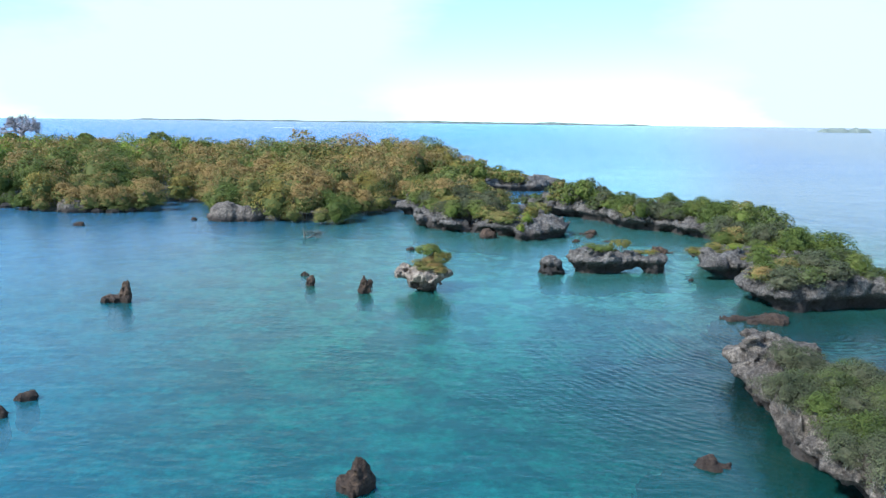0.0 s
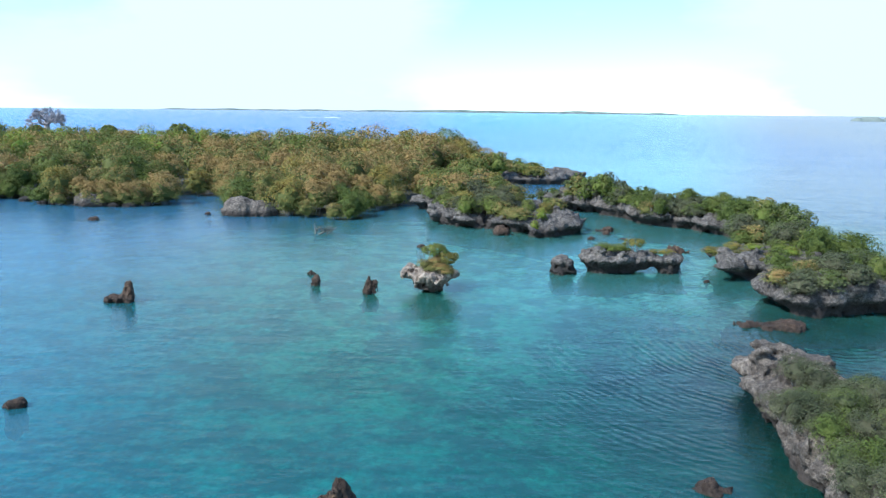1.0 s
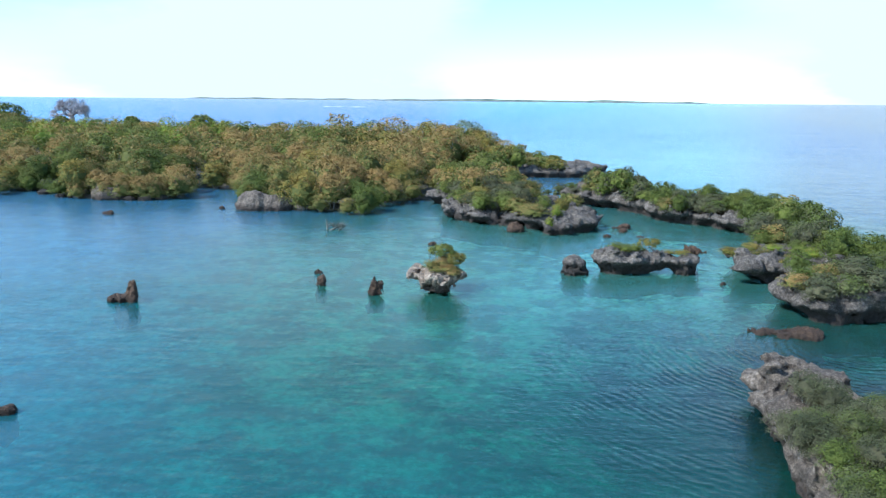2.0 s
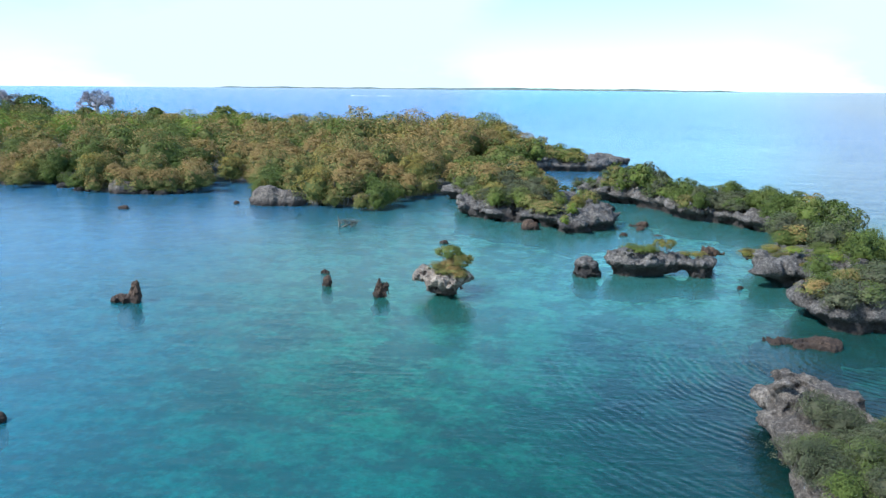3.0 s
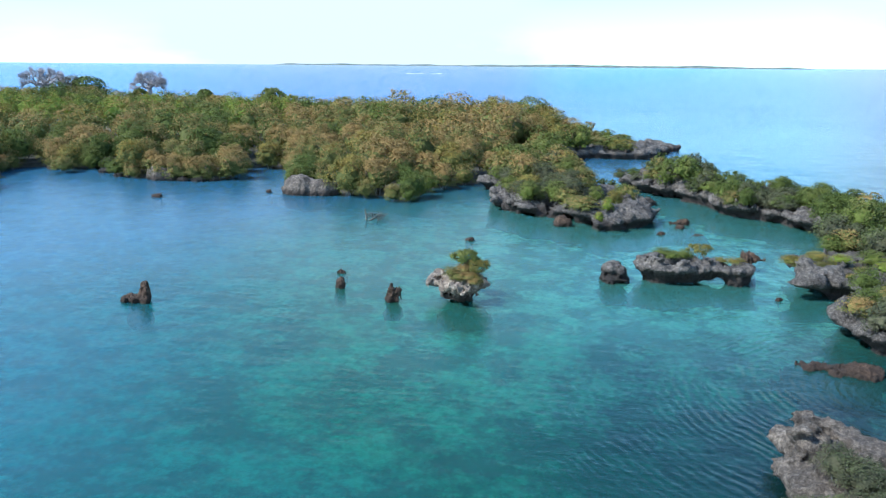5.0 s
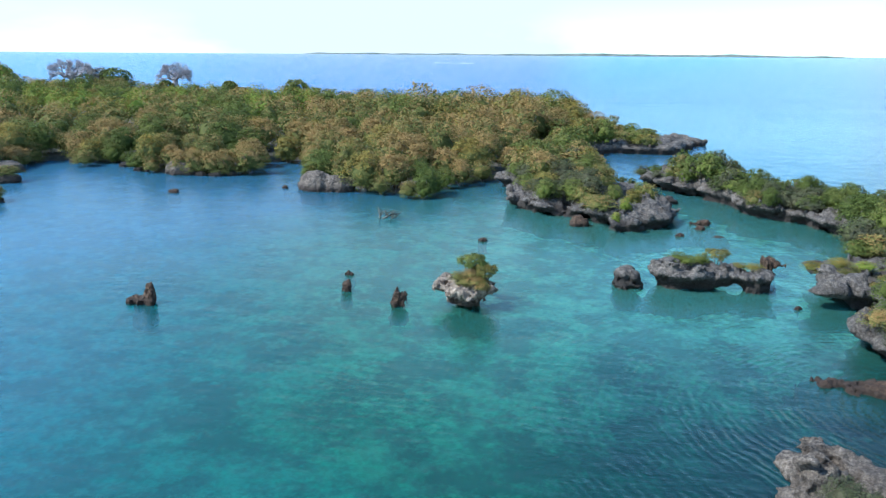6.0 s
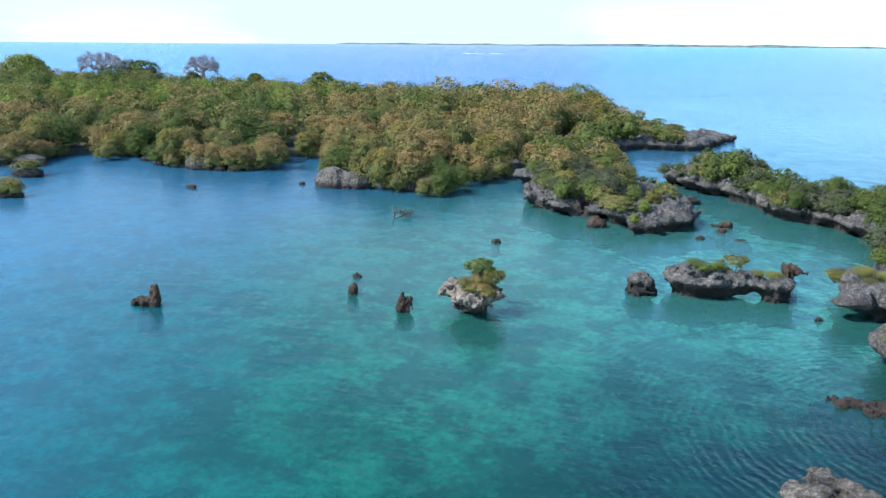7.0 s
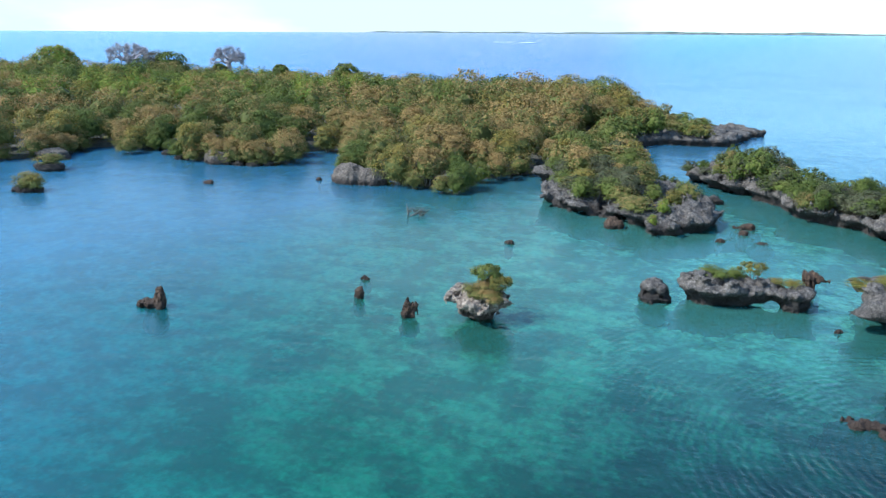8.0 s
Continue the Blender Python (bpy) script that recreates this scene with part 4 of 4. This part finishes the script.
for i in range(len(px)):
    k, d = kinds[i], d_main[i]
    size = gen.uniform(0.7, 1.3) * (0.80 + 0.22 * min(1.0, d / 12))
    if front[i]:
        size *= 0.78
    if py[i] > 138 and px[i] > -65:
        size *= 1.28 if px[i] > -38 else 1.02
    if px[i] > -14 and 108 < py[i] < 138:
        size *= 0.8
    turn = gen.uniform(0, 360)
    if i in near_trees:
        v = int(gen.integers(3))
        if (k, v) not in first:
            first[k, v] = plant("mangrove_tree", k, 31 + 7 * v + 50 * [m[1] for m in MIX].index(k), (px[i], py[i], pz[i]), LABELS[k], 4.9 + 0.5 * v, 0.3, 4.7 + 0.4 * v, 62, 52, 0.122, group="mangroves along the shore")
            made = first[k, v]
            made.matrix_world = pose(px[i], py[i], pz[i], 0, 0, turn) @ Matrix.Scale(size, 4)
        else:
            made = copy_thing(first[k, v], pose(px[i], py[i], pz[i], 0, 0, turn))
            made.scale = (size, size, size * gen.uniform(0.9, 1.1))
    else:
        va, fa, sa = FAR[k][int(gen.integers(3))]
        c, s = math.cos(radians(turn)), math.sin(radians(turn))
        tall = gen.uniform(0.85, 1.12)
        rot = np.stack([(va[:, 0] * c - va[:, 1] * s) * size + px[i], (va[:, 0] * s + va[:, 1] * c) * size + py[i], va[:, 2] * size * tall + pz[i]], 1)
        far_parts[k].append((rot, fa, sa))
for k, bits in far_parts.items():
    if not bits:
        continue
    start = np.cumsum([0] + [len(b[0]) for b in bits[:-1]])
    me = poly_mesh("mangrove_wood", np.concatenate([b[0] for b in bits]), np.concatenate([b[1] + o for b, o in zip(bits, start)]), slots=np.concatenate([b[2] for b in bits]))
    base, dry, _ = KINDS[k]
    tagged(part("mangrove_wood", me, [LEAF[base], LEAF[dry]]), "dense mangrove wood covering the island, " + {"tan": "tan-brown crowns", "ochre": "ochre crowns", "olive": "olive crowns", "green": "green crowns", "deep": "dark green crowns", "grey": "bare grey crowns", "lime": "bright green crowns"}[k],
           "woodland", kind="stuff")

# shrubs on the rocks
SHRUB_LABEL = {"tan": "dry brown shrub on the coral rock", "ochre": "yellow-ochre shrub on the coral rock", "olive": "olive-green shrub on the coral rock", "green": "green shrub on the coral rock",
               "deep": "dark green shrub on the coral rock", "grey": "grey leafless twiggy shrub on the coral rock", "lime": "bright green shrub on the coral rock", "sage": "muted grey-green shrub on the coral rock",
               "drab": "drab olive-brown shrub on the coral rock"}
stock = {}


def shrub(kind, at, size, tall, turn, fine=False, v=0, label="", group="shrubs on the coral rocks"):
    key = (kind, fine, v)
    if key not in stock:
        a = (50, 74, 0.048) if fine else (46, 48, 0.072)
        stock[key] = plant("shrub", kind, 900 + 13 * v + 60 * list(KINDS).index(kind) + fine, at, SHRUB_LABEL[kind], 2.4, 0.1, 2.1, *a, stems=5, thick=0.035, category="shrub", group=group, puff=(0.11, 0.19))
        ob = stock[key]
        ob.matrix_world = pose(*at, 0, 0, turn)
    else:
        ob = copy_thing(stock[key], pose(*at, 0, 0, turn))
    ob.scale = (size, size, tall)
    if label:
        tagged(ob, label)
    return ob


thicket, thicket_stock = [], {}


def joined_shrub(kind, at, size, tall, turn, v):
    """A shrub of the far thicket, kept as arrays until the thicket is joined."""
    if (kind, v) not in thicket_stock:
        thicket_stock[kind, v] = crown_arrays(900 + 13 * v + 60 * list(KINDS).index(kind), 2.4, 0.1, 2.1, 36, 20, 0.115, dry=KINDS[kind][2], dense=kind != "grey")
    va, fa, sa = thicket_stock[kind, v]
    c, s = math.cos(radians(turn)), math.sin(radians(turn))
    rot = np.stack([(va[:, 0] * c - va[:, 1] * s) * size + at[0], (va[:, 0] * s + va[:, 1] * c) * size + at[1], va[:, 2] * tall + at[2]], 1)
    thicket.append((rot, fa, sa + 2 * list(KINDS).index(kind)))


def clothe(poly, gap, top_at, edge, choose, size, fine=False, skip=None, far=None):
    xs, ys = [p[0] for p in poly], [p[1] for p in poly]
    qx, qy = spread_points(min(xs), max(xs), min(ys), max(ys), gap, gen)
    d = -inside_dist(qx, qy, poly)
    for x, y, e in zip(qx, qy, d):
        if e < edge or (skip and skip(x, y)):
            continue
        z = top_at(x, y)
        if z is None or z < 1.0:
            continue
        h = vnoise(np.array([x / 5]), np.array([y / 5]), np.array([0.5]))[0] + gen.uniform(-0.3, 0.3)
        kind = choose(h)
        s, t = size(x, y, e)
        s, t = s * gen.uniform(0.8, 1.2), t * gen.uniform(0.75, 1.3)
        if far and far(x, y):
            joined_shrub(kind, (x, y, z - 0.12), s, t, gen.uniform(0, 360), int(gen.integers(3)))
            continue
        shrub(kind, (x, y, z - 0.12), s, t, gen.uniform(0, 360), fine, int(gen.integers(3)))


def hue_pick(*steps):
    return lambda h: next(k for top, k in steps if h < top)


clothe(ISLET, 2.2, islet_top, 0.9, hue_pick((0.3, "green"), (0.5, "olive"), (0.57, "ochre"), (0.74, "drab"), (0.82, "tan"), (9, "olive")),
       lambda x, y, e: (1.35, 0.92 + 0.3 * min(1, max(0, (y - 90) / 12))), skip=lambda x, y: x > 4.9 - 0.06 * (y - 91), far=lambda x, y: y > 106)
clothe(SPIT, 3.0, spit_top, 1.2, hue_pick((0.45, "green"), (0.7, "olive"), (9, "ochre")), lambda x, y, e: (1.8, 1.7) if x < 3 else (1.5, 0.9), skip=lambda x, y: x > 10, far=lambda x, y: True)
clothe(RIDGE, 1.75, ridge_top, -0.25, hue_pick((0.42, "deep"), (0.48, "green"), (0.62, "sage"), (0.68, "olive"), (0.86, "drab"), (0.96, "deep"), (1.0, "tan"), (9, "grey")),
       lambda x, y, e: (0.8, 0.45) if x < 13.5 else (1.15, 1.25) if x < 19 and y > 100 else (1.1, 0.85) if y > 88 else (1.2, 1.25 if x > 29 else 0.95) if y > 62 else (1.0, 0.68),
       skip=lambda x, y: (x < 29.5 and 61 < y < 72) or (x < 26.5 and 61 < y < 76) or x > 36, far=lambda x, y: y > 99 or (y > 74 and x > 32))
clothe(FORE, 1.1, shelf_top, -0.1, hue_pick((0.22, "deep"), (0.48, "sage"), (0.85, "drab"), (0.93, "olive"), (9, "tan")), lambda x, y, e: (0.7, 0.66 if y < 31 else 0.55), fine=True, skip=lambda x, y: y > 34.2 or (x < 17.2 and y > 31.5))
arch_top, mushroom_top = top_of(arch), top_of(mushroom)
start = np.cumsum([0] + [len(b[0]) for b in thicket[:-1]])
tagged(part("shrub_thicket", poly_mesh("shrub_thicket", np.concatenate([b[0] for b in thicket]), np.concatenate([b[1] + o for b, o in zip(thicket, start)]), slots=np.concatenate([b[2] for b in thicket])),
            [LEAF[m] for k in KINDS for m in KINDS[k][:2]]), "dense green and grey shrub thicket along the far rocks", "shrubs", kind="stuff")
for kind, at, s, t in (("ochre", (22.6, 69.0, 1.9), 0.62, 0.36), ("ochre", (23.4, 68.2, 1.9), 0.75, 0.45), ("ochre", (24.5, 68.8, 1.9), 0.8, 0.42), ("olive", (24.6, 66.9, 1.9), 0.7, 0.26), ("lime", (26.0, 67.3, 2.0), 0.75, 0.3),
                       ("olive", (27.3, 66.2, 2.1), 0.8, 0.36), ("olive", (26.3, 69.6, 2.1), 0.9, 0.5), ("lime", (28.4, 65.0, 1.8), 0.75, 0.4), ("green", (28.6, 68.6, 2.1), 1.0, 0.6), ("olive", (26.2, 65.0, 1.9), 0.6, 0.22),
                       ("lime", (7.61, 86.07, 1.6), 0.6, 0.75), ("ochre", (8.18, 90.45, 1.7), 0.9, 0.8), ("olive", (9.76, 92.36, 1.8), 1.0, 0.9), ("green", (6.1, 91.49, 1.8), 0.8, 0.9), ("green", (8.96, 95.61, 1.8), 0.9, 1.1), ("lime", (6.82, 84.04, 1.5), 0.45, 0.6),
                       ("green", (12.5, 66.59, 1.75), 0.8, 0.42), ("green", (13.28, 65.99, 1.75), 0.55, 0.35), ("green", (14.26, 67.24, 1.8), 0.7, 0.35), ("ochre", (18.2, 66.85, 1.8), 0.7, 0.26), ("olive", (17.12, 67.17, 1.75), 0.6, 0.22),
                       ("olive", (-75.35, 87.47, 0.9), 1.6, 0.7), ("olive", (-75.6, 102.6, 0.2), 1.5, 1.1), ("olive", (-80.6, 111.6, 0.3), 1.2, 1.1), ("olive", (-66.41, 75.99, 0.3), 1.5, 1.0), ("ochre", (-65.02, 75.76, 0.3), 0.9, 0.9), ("ochre", (-33.54, 97.37, 1.2), 1.2, 1.0)):
    under = next((z for z in (ridge_top(*at[:2]), islet_top(*at[:2]), arch_top(*at[:2])) if z), at[2])
    shrub(kind, (at[0], at[1], under - 0.1), s, t, gen.uniform(0, 360), at[1] < 72, int(gen.integers(3)))

# shrubs and the little trees on the mushroom rock
for kind, x, y, w, t, v in (("olive", -2.5, 56.0, 0.58, 0.34, 0), ("olive", -2.0, 55.7, 0.58, 0.32, 1), ("tan", -1.25, 55.8, 0.6, 0.3, 1), ("tan", -1.7, 56.4, 0.66, 0.36, 2), ("ochre", -0.8, 55.95, 0.55, 0.34, 0), ("tan", -0.75, 55.5, 0.45, 0.26, 2)):
    shrub(kind, (x, y, (mushroom_top(x, y) or 1.7) - 0.15), w, t, 40 * v, True, v, "low ochre and olive scrub on the mushroom rock")
for kind, x, y, w, lo_, hi_, clumps, label in (("ochre", -0.85, 56.9, 1.9, 0.35, 1.3, 36, "small leaning tree with yellow and green leaves on the mushroom rock"),
                                               ("green", -1.75, 57.1, 2.2, 0.6, 1.4, 30, "sparse spreading green tree on the mushroom rock")):
    plant("small_tree", kind, int(-x * 100), (x, y, (mushroom_top(x, y) or 1.9) - 0.1), label, w, lo_, hi_, clumps + 14, 64, 0.062, stems=5, thick=0.05, airy=True, puff=(0.07, 0.13))
flat_tree = plant("small_tree", "ochre", 79, (15.5, 67.5, (arch_top(15.5, 67.5) or 1.8) - 0.1), "flat-topped little tree with orange-green leaves on the arch rock", 2.2, 0.75, 1.3, 30, 60, 0.055, stems=5, thick=0.08, airy=True, puff=(0.07, 0.13))

for x, y, w, h in ((4.77, 94.0, 1.1, 1.5), (6.6, 96.6, 1.3, 1.2), (7.7, 96.2, 1.1, 1.35)):
    plant("small_tree", "sage", int(x * 100), (x, y, (islet_top(x, y) or 1.7) - 0.1), "thin grey-green sapling on the coral rock islet", w, h * 0.45, h, 12, 30, 0.08, stems=3, thick=0.03)

# ---- trees that stand above the wood ----


def baobab(at, size, turn, seed):
    gen = np.random.default_rng(seed)
    ob = thing("baobab", at, "leafless grey-violet baobab with a thick trunk and wide crown", "tree", "baobabs above the wood", turn)
    paths, tips = [[((0, 0, -1.5), 1.05), ((0, 0, 0.8), 0.9), ((0.05, 0, 2.6), 0.75), ((0, 0.05, 4.2), 0.6)]], []

    def grow(p, way, length, r, depth):
        q = p + way * length
        bend = (p + q) / 2 + Vector(gen.normal(0, 0.08 * length, 3))
        paths.append([(p, r), (bend, r * 0.8), (q, r * 0.55)])
        if depth == 0:
            tips.append((q, way))
            return
        for _ in range(3):
            w2 = (way + Vector(gen.normal(0, 0.6, 3)) + Vector((0, 0, 0.08))).normalized()
            grow(q, w2, length * 0.66, r * 0.55, depth - 1)

    part("trunk", poly_mesh("trunk", *tubes(paths, 8), smooth=True), bark_violet, ob)
    for k in range(10):
        w = 2 * math.pi * k / 10 + gen.uniform(-0.3, 0.3)
        paths.clear(), tips.clear()
        grow(Vector((0, 0, gen.uniform(2.6, 4.2))), Vector((math.cos(w), math.sin(w), gen.uniform(0.2, 1.1))).normalized(), 2.2, 0.33, 3)
        limb = part("limb", poly_mesh("limb", *tubes(paths, 5), smooth=True), bark_violet, ob)
        twigs = []
        for q, way in tips:
            for _ in range(9):
                w2 = (way + Vector(gen.normal(0, 0.8, 3))).normalized()
                twigs.append([(q - way * 0.3, 0.035), (q + w2 * gen.uniform(0.5, 1.1), 0.01)])
        part("bare_crown", poly_mesh("bare_crown", *tubes(twigs, 3)), bark_violet, limb, "fine leafless grey-violet twigs")
    ob.scale = (size, size, size)
    return ob


baobab((-136, 211, 5.2), 1.1, 0, 5)
baobab((-158, 192, 5.4), 1.2, 70, 6)
round_tree = plant("shade_tree", "lime", 81, (-196, 200, 3.8), "tall bright green round-crowned tree above the wood", 15, 1.0, 9.5, 70, 90, 0.36, stems=3, thick=0.3)
for kind, at, wd, hi in (("deep", (-146, 196, 3.8), 11, 8.6), ("grey", (-152, 196, 3.8), 10, 8.6), ("green", (-113, 205, 2.6), 6, 6.6), ("green", (-138, 209, 2.6), 6, 6.0), ("green", (-94, 210, 2.6), 9, 6.8), ("green", (-61, 160, 2.6), 5.5, 6.0)):
    plant("shade_tree", kind, int(-at[0]), at, {"deep": "dark green broad-crowned tree above the wood", "grey": "grey half-bare broad tree above the wood", "green": "green broad-crowned tree above the wood"}[kind], wd, 1.0, hi, 40, 70, 0.32, stems=3, thick=0.2)

# ---- dead branch in the lagoon ----
snag = thing("driftwood", (-17.47, 81.85, 0), "weathered grey dead branch sticking out of the lagoon", "dead branch")
g2 = np.random.default_rng(3)
limbs = [[((-1.0, 0, -0.9), 0.14), ((-0.9, 0, 0.3), 0.12), ((-1.1, 0.05, 1.25), 0.05)], [((-0.9, 0, -0.2), 0.13), ((0.2, 0.1, 0.35), 0.1), ((1.5, 0.2, 0.75), 0.03)], [((0.3, 0, -0.5), 0.1), ((0.5, 0, 0.3), 0.08), ((0.2, 0.2, 0.9), 0.03)]]
for _ in range(26):
    p0 = Vector((g2.uniform(-1, 1.2), g2.uniform(-0.2, 0.3), g2.uniform(0.1, 0.5)))
    limbs.append([(p0, 0.06), (p0 + Vector((g2.uniform(-0.3, 0.4), g2.uniform(-0.4, 0.4), g2.uniform(0.15, 0.4))), 0.045), (p0 + Vector((g2.uniform(-0.7, 0.8), g2.uniform(-0.6, 0.6), g2.uniform(0.3, 0.8))), 0.018)])
part("branches", poly_mesh("branches", *tubes(limbs, 5), smooth=True), bark_drift, snag)

# ---- distance ----


def low_land(name, x0, x1, y, deep, high, label, seed, surface=far_green):
    xs, ys = np.linspace(x0, x1, 160), np.linspace(-1, 1, 9)

    def rise(gx, gy):
        u = (gx - x0) / (x1 - x0)
        ends = np.clip(np.minimum(u, 1 - u) * 14, 0, 1) ** 0.6
        edge = np.sqrt(np.clip(1 - gy ** 2, 0, 1))
        return -0.5 + max(0, y - 500) / 1500 + high * ends * edge * (0.75 + 0.7 * fbm(gx / (x1 - x0) * 60, gy * 2, 0 * gx + seed, 6, 4))

    v, q = sheet(xs, ys, rise)
    v[:, 1] = y + v[:, 1] * deep
    return tagged(part(name, poly_mesh(name, v, q, smooth=True), surface), label, "distant land", kind="structure")


low_land("backdrop_coast", -2320, -900, 4700, 60, 11, "faint low wooded coast on the horizon", 1)
low_land("backdrop_cape", -1000, 960, 4450, 60, 15, "long low dark wooded cape on the horizon", 2)
low_land("backdrop_islet", 706, 806, 1640, 20, 11, "small flat dark islet far out at sea", 3)
low_land("backdrop_sandbank", -366, -288, 1235, 9, 1.0, "thin pale sandbank awash far out at sea", 4, sand)
